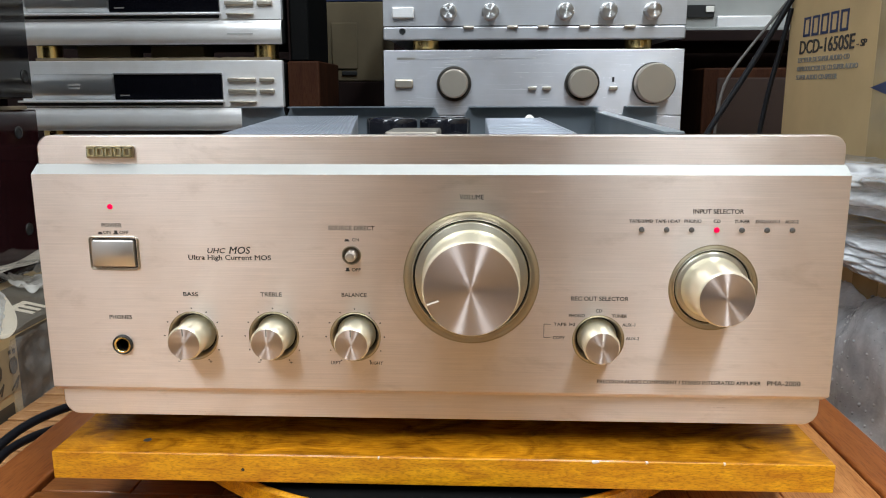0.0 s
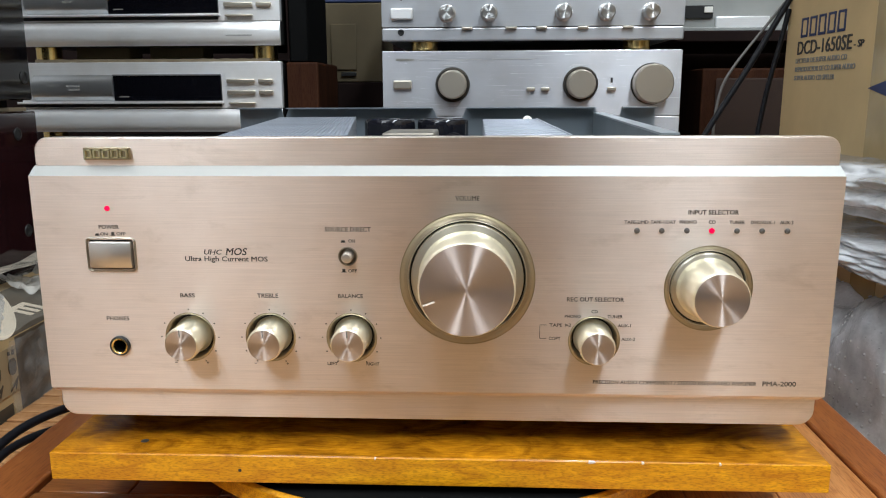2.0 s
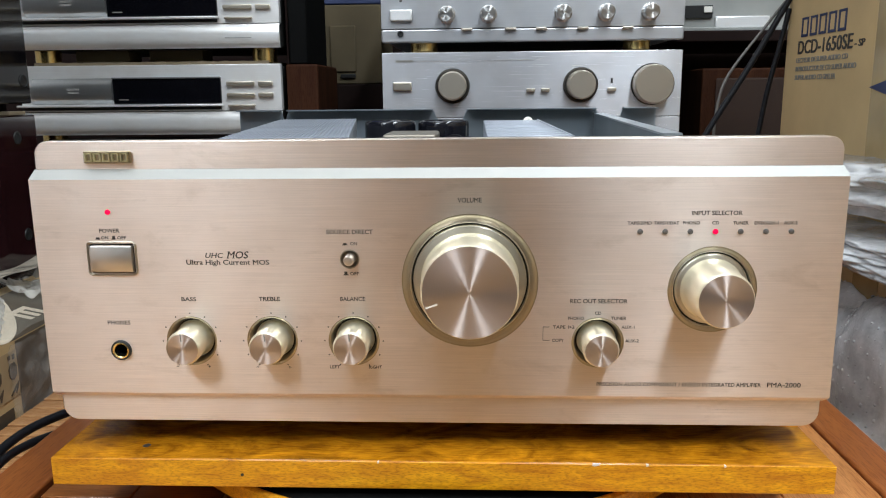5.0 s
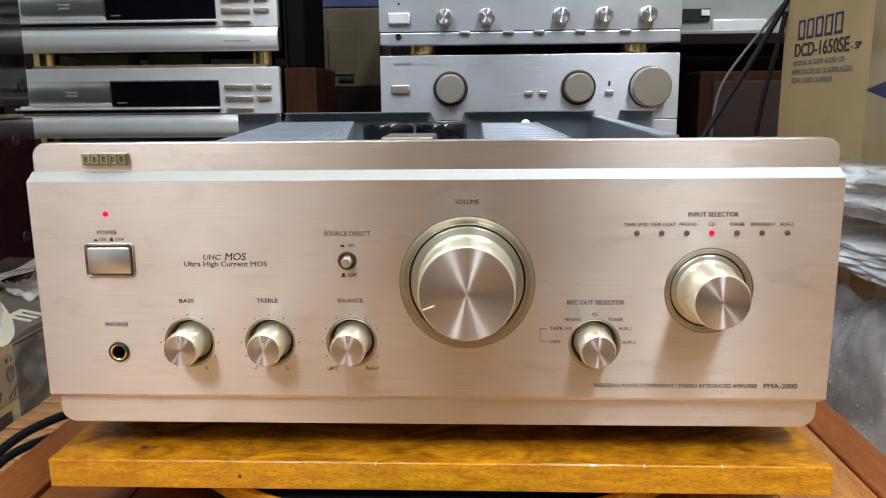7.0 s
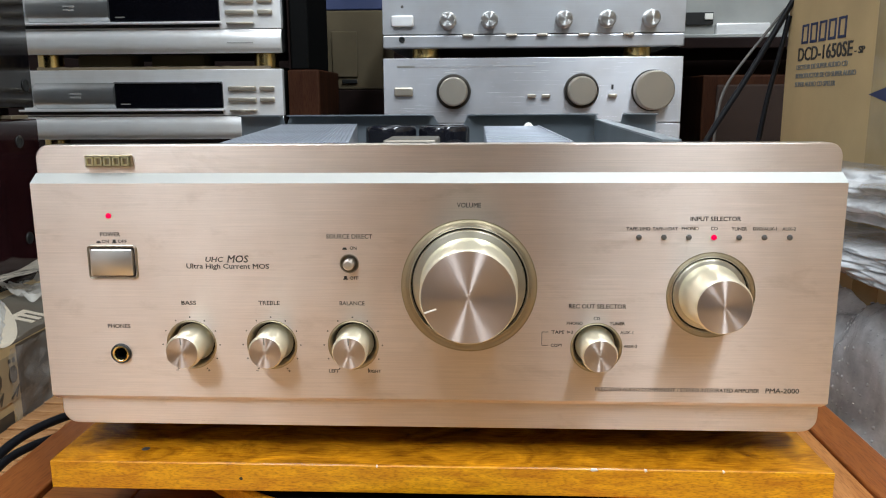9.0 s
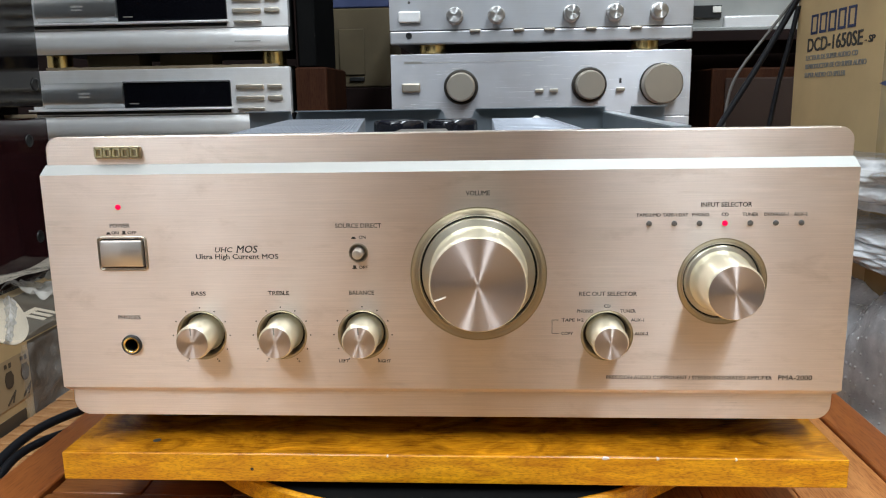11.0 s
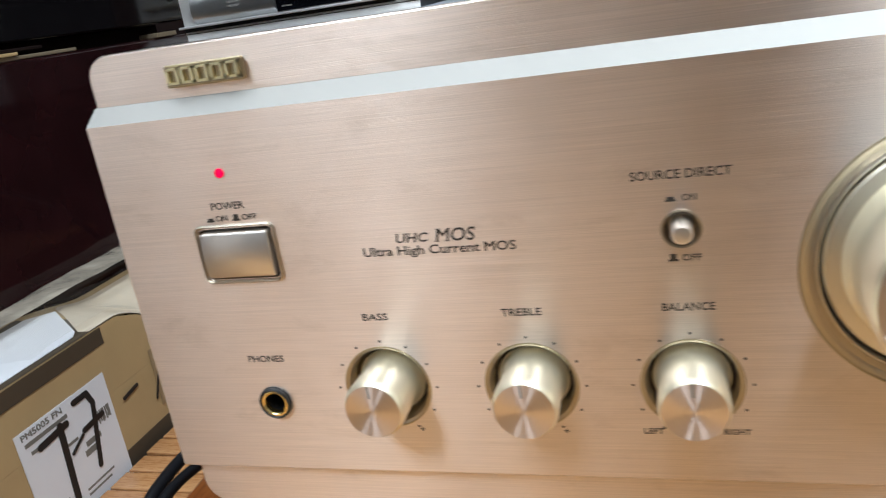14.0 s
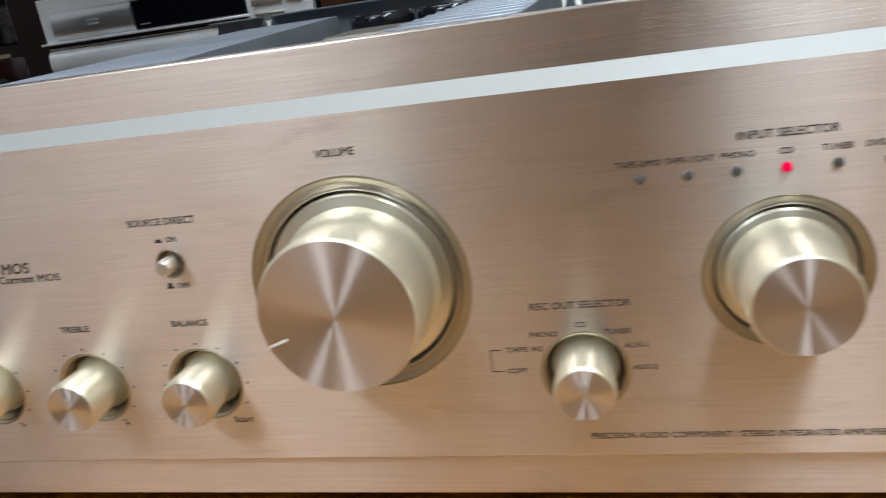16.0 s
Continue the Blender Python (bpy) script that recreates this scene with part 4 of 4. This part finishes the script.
for i, (y0, y1, z0, z1, m, w) in enumerate(((0.20, 0.40, 0.1705, 0.1735, sheet_card, 0.03), (0.05, 0.33, 0.1738, 0.1765, card, 0.03), (0.12, 0.36, 0.1768, 0.1795, shelf_dark, 0.03), (0.520, 0.555, 0.1705, 0.1750, sheet_card, 0.02), (-0.1, 0.30, 0.1798, 0.1837, sheet_card, 0.03))):
    tagged(part("card_strip", block(-0.5435 - w, -0.5435 + 0.002 * (i % 2), y0, y1, z0, z1, 0.0006), m), "flat card packing strip between two cabinets", "cardboard")

# ---- boxes beside the table ----
box_a = thing("cardboard_box", "tan and brown printed carton with white labels under clear film", "box", (-0.445, 0.31, -0.018))


def carton_top(x, y):
    """Height of the carton's top: level, then crushed down towards its far side edge."""
    t = min(1.0, max(0.0, (y + 0.075) / 0.080))
    return -0.032 * t * t * (3 - 2 * t) * (0.35 + 0.65 * (x + 0.092) / 0.092)


def skin(point, nu, nv):
    """A grid of faces over a function of two numbers from 0 to 1."""
    bm = bmesh.new()
    g = [[bm.verts.new(point(i / nu, j / nv)) for j in range(nv + 1)] for i in range(nu + 1)]
    for i in range(nu):
        for j in range(nv):
            bm.faces.new((g[i][j], g[i + 1][j], g[i + 1][j + 1], g[i][j + 1]))
    return smooth(bm, 60)


def on_top(x0, x1, y0, y1, lift, nu=8, nv=30):
    """A printed patch on the carton's top; x0 and x1 are functions of y."""
    def point(u, v):
        y = y0 + (y1 - y0) * v
        x = x0(y) + (x1(y) - x0(y)) * u
        return x, y, carton_top(x, y) + lift
    return skin(point, nu, nv)


def on_side(y0, y1, low, high, lift):
    """A printed patch on the carton's long side, between two heights given as functions of y."""
    def point(u, v):
        y = y0 + (y1 - y0) * u
        return lift, y, low(y) + (high(y) - low(y)) * v
    return skin(point, 40, 4)


EDGE = lambda y: carton_top(0.0, y)  # noqa: E731
bm = block(-0.092, 0.0, -0.60, 0.25, -0.601, -0.0502)
part("carton", join(bm, skin(lambda u, v: (-0.092 + 0.092 * u, -0.60 + 0.85 * v, carton_top(-0.092 + 0.092 * u, -0.60 + 0.85 * v)), 8, 80),
                    on_side(-0.60, 0.25, lambda y: -0.05, EDGE, 0.0)), card, box_a)
part("dark_band", block(0.0003, 0.0008, -0.60, 0.0, -0.60, -0.098), card_dark, box_a)
part("dark_side", on_side(0.014, 0.25, lambda y: -0.60, lambda y: EDGE(y) - 0.0005, 0.0009), card_dark, box_a, "dark brown printed side")
part("edge_band", join(on_side(-0.60, -0.088, lambda y: -0.013, lambda y: -0.0005, 0.0006), on_top(lambda y: -0.088, lambda y: 0.0, -0.60, -0.074, 0.0006)), card_dark, box_a)
ARC = lambda y: -0.074 * max(0.0, (y - 0.004) / 0.112) ** 1.6  # noqa: E731
part("dark_top", join(on_top(ARC, lambda y: 0.0, 0.004, 0.116, 0.0007), on_top(lambda y: -0.078, lambda y: 0.0, 0.116, 0.25, 0.0007)), card_dark, box_a, "dark brown printed top")
part("pale_print", on_top(lambda y: max(-0.084, -0.0095 - (y + 0.098) * 1.25), ARC, -0.098, 0.110, 0.0010), card_pale, box_a, "pale beige printed shape with a round end")
part("white_label", slab([(-0.078, -0.27), (-0.006, -0.30), (-0.006, -0.107), (-0.012, -0.098), (-0.062, -0.060), (-0.078, -0.075)], 0.0010, 0.0014), paper, box_a, "blank white paper label")
bpy.data.objects["white_label"].matrix_basis = Matrix(((1, 0, 0, 0), (0, 0, 1, 0), (0, 1, 0, 0), (0, 0, 0, 1)))
part("second_label", block(0.0009, 0.0014, -0.34, -0.226, -0.078, -0.036), paper, box_a, "white paper label")
lb = part("shipping_label", block(0.0009, 0.0014, -0.184, -0.099, -0.112, -0.031), paper, box_a, "white shipping label with marker writing")


def on_label(bm, name, material):
    """Turns a flat thing in x and z to lie on the box's side, reading along +y."""
    return part(name, moved(bm, 0.0016, -0.1415, -0.0715, rz=90), material, lb)


on_label(moved(lettering("PM5005 FN", 0.036, 0.0044, 0.0002), -0.020, 0, 0.0365), "lettering", print_grey)
for x0, x1, z0, z1 in ((-0.037, 0.001, 0.0290, 0.0318), (-0.034, -0.020, 0.0225, 0.0250), (0.009, 0.024, 0.000, 0.004), (0.006, 0.020, -0.006, -0.0015), (-0.006, 0.004, 0.010, 0.012), (-0.002, 0.026, -0.028, -0.0265), (-0.002, 0.022, -0.032, -0.0305)):
    on_label(block(x0, x1, -0.0001, 0.0001, z0, z1), "printed_bar", print_grey)
for i in range(7):
    on_label(block(0.026 + i * 0.0019, 0.0270 + i * 0.0019 + 0.0004 * (i % 3), -0.0001, 0.0001, 0.008 + 0.001 * (i % 2), 0.018), "code_bar", print_grey)
    on_label(block(-0.032 + i * 0.0021, -0.0308 + i * 0.0021 + 0.0004 * (i % 2), -0.0001, 0.0001, -0.033, -0.021), "code_bar", print_grey)


def stroke(x0, z0, x1, z1, w, lift=0.0):
    l, a = math.hypot(x1 - x0, z1 - z0), math.degrees(math.atan2(z1 - z0, x1 - x0))
    return moved(slab(rounded(-l / 2 - w / 2, l / 2 + w / 2, -w / 2, w / 2, w * 0.49), -0.0004 - lift, 0.0), (x0 + x1) / 2, 0, (z0 + z1) / 2, ry=-a)


on_label(join(stroke(-0.0265, 0.0232, -0.002, 0.0256, 0.0050), stroke(-0.0075, 0.027, -0.0118, -0.0270, 0.0052, 0.00006)), "handwriting", pen)
on_label(join(stroke(0.0093, 0.0350, 0.0218, 0.0352, 0.0044), stroke(0.0218, 0.0352, 0.0252, 0.0262, 0.0044, 0.00006), stroke(0.0252, 0.0262, 0.0153, -0.0180, 0.0040, 0.00012), stroke(0.0110, 0.0125, 0.0300, 0.0145, 0.0042, 0.00018), stroke(-0.0040, 0.0035, 0.0085, 0.0105, 0.0022, 0.00024)), "handwriting", pen)
part("ink_stroke", moved(stroke(-0.008, -0.001, 0.008, 0.0015, 0.003), 0.0012, -0.078, -0.059, rz=90), pen, box_a)
part("ink_stroke", moved(stroke(-0.008, -0.0155, 0.008, 0.0155, 0.0022), 0.0012, -0.0445, -0.0635, rz=90), pen, box_a)
part("ink_stroke", moved(join(stroke(-0.014, -0.034, -0.004, 0.004, 0.0034), stroke(-0.004, 0.004, 0.012, -0.036, 0.0034), stroke(-0.008, -0.016, 0.006, -0.016, 0.0026)), 0.0012, -0.205, -0.070, rz=90), pen, box_a)
part("printed_panel", block(0.0010, 0.0013, -0.048, 0.013, -0.088, -0.040), card_mid, box_a)
for y in (-0.022, 0.004):
    cup = join(slab([(-0.007, 0.004), (-0.004, 0.010), (0.004, 0.010), (0.007, 0.004), (0.006, -0.004), (-0.006, -0.004)], -0.0003, 0.0), moved(lathe(((0.0062, 0), (0.0062, -0.0004), (0.0034, -0.0004), (0.0034, 0)), 20), 0.0, 0, -0.001))
    part("handling_symbol", moved(cup, 0.0017, y, -0.062, rz=90), card_dark, box_a)
    part("handling_symbol", moved(join(block(-0.006, -0.002, -0.0003, 0.0, -0.002, 0.002), block(0.001, 0.005, -0.0003, 0.0, -0.003, 0.002)), 0.0017, y, -0.0455, rz=90), card_dark, box_a)
    part("handling_symbol", moved(join(stroke(-0.006, -0.005, 0.005, 0.003, 0.0022), stroke(0.002, -0.005, 0.007, 0.005, 0.0018, 0.0001)), 0.0017, y, -0.079, rz=90), card_dark, box_a)

mark = join(*[block(-0.028, 0.0, i * 0.0125, 0.0070 + i * 0.0125, 0.0, 0.0005) for i in range(3)], block(-0.028, -0.021, 0.0, 0.0320, 0.0001, 0.0006))
part("printed_shape", moved(mark, -0.016, 0.074, carton_top(-0.016, 0.09) + 0.0009, ry=11.5), card_pale, box_a, "plain pale printed shape")


def crumple(x0, x1, y0, y1, z, rise, nx, ny, seed, rate=9.0):
    """A loose sheet with soft folds and a few sharp creases."""
    bm = bmesh.new()
    grid = [[None] * (ny + 1) for _ in range(nx + 1)]
    for i in range(nx + 1):
        for j in range(ny + 1):
            x, y = x0 + (x1 - x0) * i / nx, y0 + (y1 - y0) * j / ny
            p = Vector((x * rate + seed, y * rate * 0.8, seed))
            h = 0.5 + 0.5 * noise.noise(p) + 0.45 * (0.5 - abs(noise.noise(p * 1.9 + Vector((3, 1, 0))))) + 0.05 * noise.noise(p * 6)
            grid[i][j] = bm.verts.new((x + 0.008 * noise.noise(p * 0.9), y + 0.008 * noise.noise(p * 1.1), z + rise * h))
    for i in range(nx):
        for j in range(ny):
            bm.faces.new((grid[i][j], grid[i + 1][j], grid[i + 1][j + 1], grid[i][j + 1]))
    return smooth(bm, 80)


def drape(seed):
    """A thin clear sheet lying over the carton's top."""
    bm = crumple(-0.536, -0.446, 0.16, 0.54, 0.0, 0.006, 40, 110, seed, 22.0)
    for v in bm.verts:
        v.co.z += carton_top(v.co.x + 0.445, v.co.y - 0.31) - 0.0155
    return bm


def crease(seed):
    """A gathered ridge of film running across the carton's top to its edge."""
    def point(u, v):
        y = 0.415 - 0.125 * u
        x = -0.518 + 0.075 * u ** 0.9
        w = 0.004 + 0.010 * (1 - u) + 0.003 * noise.noise(Vector((u * 9, 0, seed)))
        h = (1 - abs(2 * v - 1)) * (0.007 + 0.004 * noise.noise(Vector((u * 7, v * 2, seed))))
        off = (v - 0.5) * w + 0.002 * noise.noise(Vector((u * 14, v * 5, seed)))
        return x + off * 0.85, y + off * 0.5, carton_top(x + 0.445, y - 0.31) - 0.0165 + h
    return skin(point, 60, 10)


film = thing("clear_film", "crumpled clear plastic film over the carton", "plastic film")
part("folded_edge", crumple(-0.541, -0.507, -0.05, 0.55, -0.0145, 0.010, 24, 160, 3.0, 11.0), poly_thick, film)
part("draped_sheet", drape(8.0), poly, film)
part("bunched_sheet", crumple(-0.541, -0.450, 0.437, 0.560, -0.050, 0.040, 50, 60, 5.0, 26.0), poly_bunch, film, "bunched cloudy film")
part("gathered_crease", crease(4.0), poly_crease, film)


def hanging(u, v):
    """A loose sheet hanging down the carton's dark side in upright folds."""
    y, z = 0.305 + 0.24 * u, -0.018 - 0.17 * v
    p = Vector((u * 9 + v * 1.5, v * 3.5, 2.0))
    fold = 0.5 - abs(noise.noise(p)) + 0.35 * noise.noise(p * 2.7)
    return -0.4405 + 0.007 * max(0.0, fold) + 0.002 * noise.noise(p * 6), y, z + EDGE(y - 0.31) * (1 - v)


part("hanging_sheet", skin(hanging, 90, 50), poly_side, film)

# ---- boxes and bubble wrap on the other side ----
carton = thing("carton", "tan cardboard player carton with navy printing", "box", (0.411, 0.61, -0.02), turn=-90)
part("body", block(0.0, 0.50, 0.0, 0.36, -0.20, 0.46, 0.003), card, carton)
for i in range(5):
    a = 0.0462 + i * 0.0238
    part("printed_shape", join(block(a, a + 0.0035, -0.0006, -0.0001, 0.2732, 0.2955), block(a + 0.0150, a + 0.0185, -0.0006, -0.0001, 0.2732, 0.2955),
                               block(a, a + 0.0185, -0.00055, -0.0001, 0.2928, 0.2955), block(a, a + 0.0185, -0.00055, -0.0001, 0.2732, 0.2762)), print_blue, carton)
for text, x0, x1, z0, h in (("DCD-1650SE", 0.0400, 0.1780, 0.2535, 0.0158), ("- SP", 0.1830, 0.2040, 0.2550, 0.0072), ("LECTEUR DE SUPER AUDIO CD", 0.0380, 0.1700, 0.2437, 0.0056),
                            ("REPRODUCTOR DE CD SUPER AUDIO", 0.0375, 0.1900, 0.2337, 0.0056), ("SUPER AUDIO CD-SPELER", 0.0370, 0.1450, 0.2237, 0.0056)):
    o = part("lettering", lettering(text, x1 - x0, h, 0.0004), print_grey if h < 0.007 else ink, carton)
    o.location = ((x0 + x1) / 2, -0.0003, z0 + h / 2)


tape = plain("packing_tape", (0.36, 0.25, 0.11), 0.18, spread=0.2)
part("tape_strip", block(0.226, 0.276, -0.0007, -0.0001, -0.20, 0.46), tape, carton, "glossy brown packing tape")
part("printed_corner", slab([(0.222, 0.214), (0.262, 0.206), (0.262, 0.222)], -0.0012, -0.0008), print_blue, carton)


def bundle(x0, x1, y0, y1, z0, z1, seed, fine=1.0):
    bm = bmesh.new()
    bmesh.ops.create_icosphere(bm, subdivisions=6, radius=1)
    for v in bm.verts:
        d = v.co.copy()
        m = max(abs(d.x), abs(d.y), abs(d.z))
        d = d * (0.55 + 0.45 / m)
        p = Vector((d.x * 2.2 + seed, d.y * 2.2, d.z * 2.2))
        k = 1 + 0.13 * noise.noise(p) + 0.06 * abs(noise.noise(p * 2.2)) + 0.02 * noise.noise(p * 5) - fine * (0.014 * abs(noise.noise(p * 7)) + 0.004 * abs(noise.noise(p * 15)))
        d *= k
        v.co = Vector(((x0 + x1) / 2 + d.x * (x1 - x0) / 2, (y0 + y1) / 2 + d.y * (y1 - y0) / 2, (z0 + z1) / 2 + d.z * (z1 - z0) / 2))
    return smooth(bm, 80)


def bubbles(spots):
    """Small flat domes over a wrapped surface."""
    verts, faces = [], []
    for c, n in spots:
        r = rng.uniform(0.0006, 0.0021)
        q = n.to_track_quat("Z", "Y")
        k = len(verts)
        for rad, h in ((1.0, 0.0), (0.75, 0.38)):
            verts += [c + q @ Vector((r * rad * math.cos(a * math.pi / 4), r * rad * math.sin(a * math.pi / 4), r * h)) for a in range(8)]
        verts.append(c + q @ Vector((0, 0, r * 0.55)))
        for a in range(8):
            b = (a + 1) % 8
            faces += [(k + a, k + b, k + 8 + b, k + 8 + a), (k + 8 + a, k + 8 + b, k + 16)]
    me = bpy.data.meshes.new("bubbles")
    me.from_pydata(verts, [], faces)
    bm = bmesh.new()
    bm.from_mesh(me)
    bpy.data.meshes.remove(me)
    return smooth(bm, 80)


rng = random.Random(11)
unit = thing("wrapped_unit", "grey bubble wrap around a packed unit", "bubble wrap")
wrap_skin = bundle(0.335, 0.62, 0.06, 0.50, FLOOR, 0.025, 1.0, 0.5)
wrap_skin.normal_update()
near = [v for v in wrap_skin.verts if v.co.z > -0.25 and v.co.y < 0.42 and v.co.x < 0.56]
spots = [(v.co.copy(), v.normal.copy()) for v in rng.sample(near, 2600)]
part("wrap", wrap_skin, bubble_dark, unit)
tagged(part("air_bubble_layer", bubbles(spots), air, unit, "small clear glossy air bubbles"), "small clear glossy air bubbles", kind="stuff")
tagged(part("bubble_wrap_fold", bundle(0.335, 0.64, 0.16, 0.50, 0.030, 0.068, 5.0), bubble), "loose fold of clear bubble wrap", "bubble wrap")
tagged(part("bubble_wrap_fold", bundle(0.338, 0.66, 0.20, 0.52, 0.078, 0.130, 9.0), bubble), "loose fold of clear bubble wrap on top", "bubble wrap")

# ---- background, dim shelves ----
def small_speaker(at, w, top, label, grille=True):
    u = thing("bookshelf_loudspeaker", label, "loudspeaker", at)
    part("cabinet", block(0.0, w, 0.0, 0.18, FLOOR, top, 0.003), walnut, u)
    if grille:
        part("grille", block(0.022, w - 0.004, -0.006, -0.0002, FLOOR + 0.02, top - 0.016, 0.003), brown_cloth, u, "dark brown cloth grille")


small_speaker((-0.287, 0.875, 0), 0.052, 0.240, "brown walnut veneered loudspeaker box", False)
small_speaker((0.400, 0.93, 0), 0.24, 0.228, "brown walnut veneered loudspeaker box behind cables")
bb = thing("black_box", "matt black equipment box", "box")
part("body", block(-0.283, -0.252, 0.885, 1.05, 0.2405, 0.52, 0.003), matte_black, bb)
part("edge_trim", block(-0.2868, -0.2833, 0.885, 1.05, 0.2405, 0.52, 0.001), shelf_dark, bb)
kb = thing("khaki_carton", "khaki carton with blue top standing on a dark box", "box", (-0.293, 1.18, 0.215))
part("body", block(0, 0.128, 0, 0.2, -0.004, 0.150, 0.003), khaki, kb)
dark_box = thing("storage_box", "dark brown storage box under a khaki carton", "box", (-0.305, 1.17, 0.2105))
part("body", block(0, 0.14, 0, 0.22, FLOOR - 0.2105, 0, 0.003), shelf_dark, dark_box)
part("panel", block(0.024, 0.076, -0.004, -0.0002, 0.020, 0.110, 0.002), khaki, kb)
part("slot", block(0.044, 0.074, -0.006, -0.0002, 0.008, 0.016, 0.001), black, kb)
part("blue_top", block(0, 0.128, 0, 0.2, 0.1505, 0.27, 0.003), blue_cloth, kb)
sh = thing("wall_shelf", "dark stained wooden shelf with silver players on it", "shelf")
part("board", block(0.36, 1.1, 0.95, 1.4, 0.272, 0.290, 0.002), shelf_dark, sh)
part("back_panel", block(-1.44, 1.14, 1.42, 1.45, FLOOR, 1.3), shelf_dark, sh)
tp = thing("tape_player", "silver grey cassette player on a shelf", "player", (0.367, 0.97, 0.2905))
part("case", block(0.0, 0.30, 0.004, 0.30, 0.0, 0.12, 0.002), player_grey, tp)
part("door", block(0.005, 0.055, -0.001, 0.0038, 0.022, 0.042), black, tp)
part("button", block(0.040, 0.054, -0.004, -0.0012, 0.030, 0.040, 0.001), white_mark, tp)
part("trim", block(0.0, 0.30, -0.006, 0.0038, 0.0, 0.006, 0.001), player_grey, tp)
part("drawer", block(0.060, 0.150, -0.004, 0.0038, 0.004, 0.024, 0.002), silver_warm, tp)

# ---- cables ----
tube("cable", [(0.43, 0.60, 0.345), (0.409, 0.60, 0.303), (0.370, 0.60, 0.230), (0.345, 0.60, 0.188), (0.315, 0.60, 0.139), (0.298, 0.60, 0.10), (0.29, 0.60, 0.0)], 0.0037, rubber, "thick black cable hanging beside the amplifiers", "cable")
tube("cable", [(0.408, 0.60, 0.29), (0.402, 0.60, 0.252), (0.391, 0.60, 0.208), (0.385, 0.60, 0.167), (0.380, 0.60, 0.131), (0.375, 0.60, 0.08), (0.375, 0.60, 0.0)], 0.0031, rubber, "black cable hanging beside a carton", "cable")
tube("cable", [(0.41, 0.62, 0.30), (0.376, 0.62, 0.2545), (0.342, 0.62, 0.212), (0.334, 0.62, 0.18), (0.330, 0.62, 0.139), (0.33, 0.62, 0.0)], 0.0018, grey_rubber, "thin grey cable hanging down", "cable")
tube("cable", [(-0.24, 0.30, -0.078), (-0.318, 0.215, -0.073), (-0.329, 0.189, -0.071), (-0.338, 0.159, -0.070), (-0.3375, 0.121, -0.070), (-0.334, 0.08, -0.075), (-0.33, 0.03, -0.12), (-0.33, 0.0, -0.3)], 0.0038, rubber, "black power cable beside the table", "cable")
tube("cable", [(-0.25, 0.26, -0.085), (-0.318, 0.17, -0.076), (-0.3286, 0.1356, -0.073), (-0.329, 0.107, -0.072), (-0.325, 0.07, -0.080), (-0.325, 0.04, -0.12), (-0.325, 0.03, -0.3)], 0.0034, rubber, "black power cable beside a carton", "cable")
ledge = thing("side_table", "pale brown wooden side table next to the larger one", "table")
part("top", block(-0.44, -0.298, -0.10, 0.40, -0.150, -0.1285, 0.002), table_wood, ledge)
slat = None
for i in range(23):
    if slat is None:
        o = slat = part("slat", block(-0.44, -0.298, 0.0, 0.0196, -0.1283, -0.125, 0.0011, 2), pale_plank, ledge)
    else:
        o = new("slat", slat.data)
        o.parent = ledge
    o.location = (0, -0.10 + i * 0.0216, -0.0004 * (i % 3))
for lx, ly in ((-0.425, -0.08), (-0.313, -0.08), (-0.425, 0.38), (-0.313, 0.38)):
    part("leg", block(lx - 0.012, lx + 0.012, ly - 0.012, ly + 0.012, FLOOR, -0.150, 0.001), plank_wood, ledge)
tube("cable", [(-0.20, 0.50, 0.05), (-0.36, 0.44, 0.045), (-0.44, 0.43, 0.030), (-0.472, 0.44, -0.015), (-0.475, 0.45, -0.040)], 0.0034, rubber, "black cable lying over the cartons", "cable")
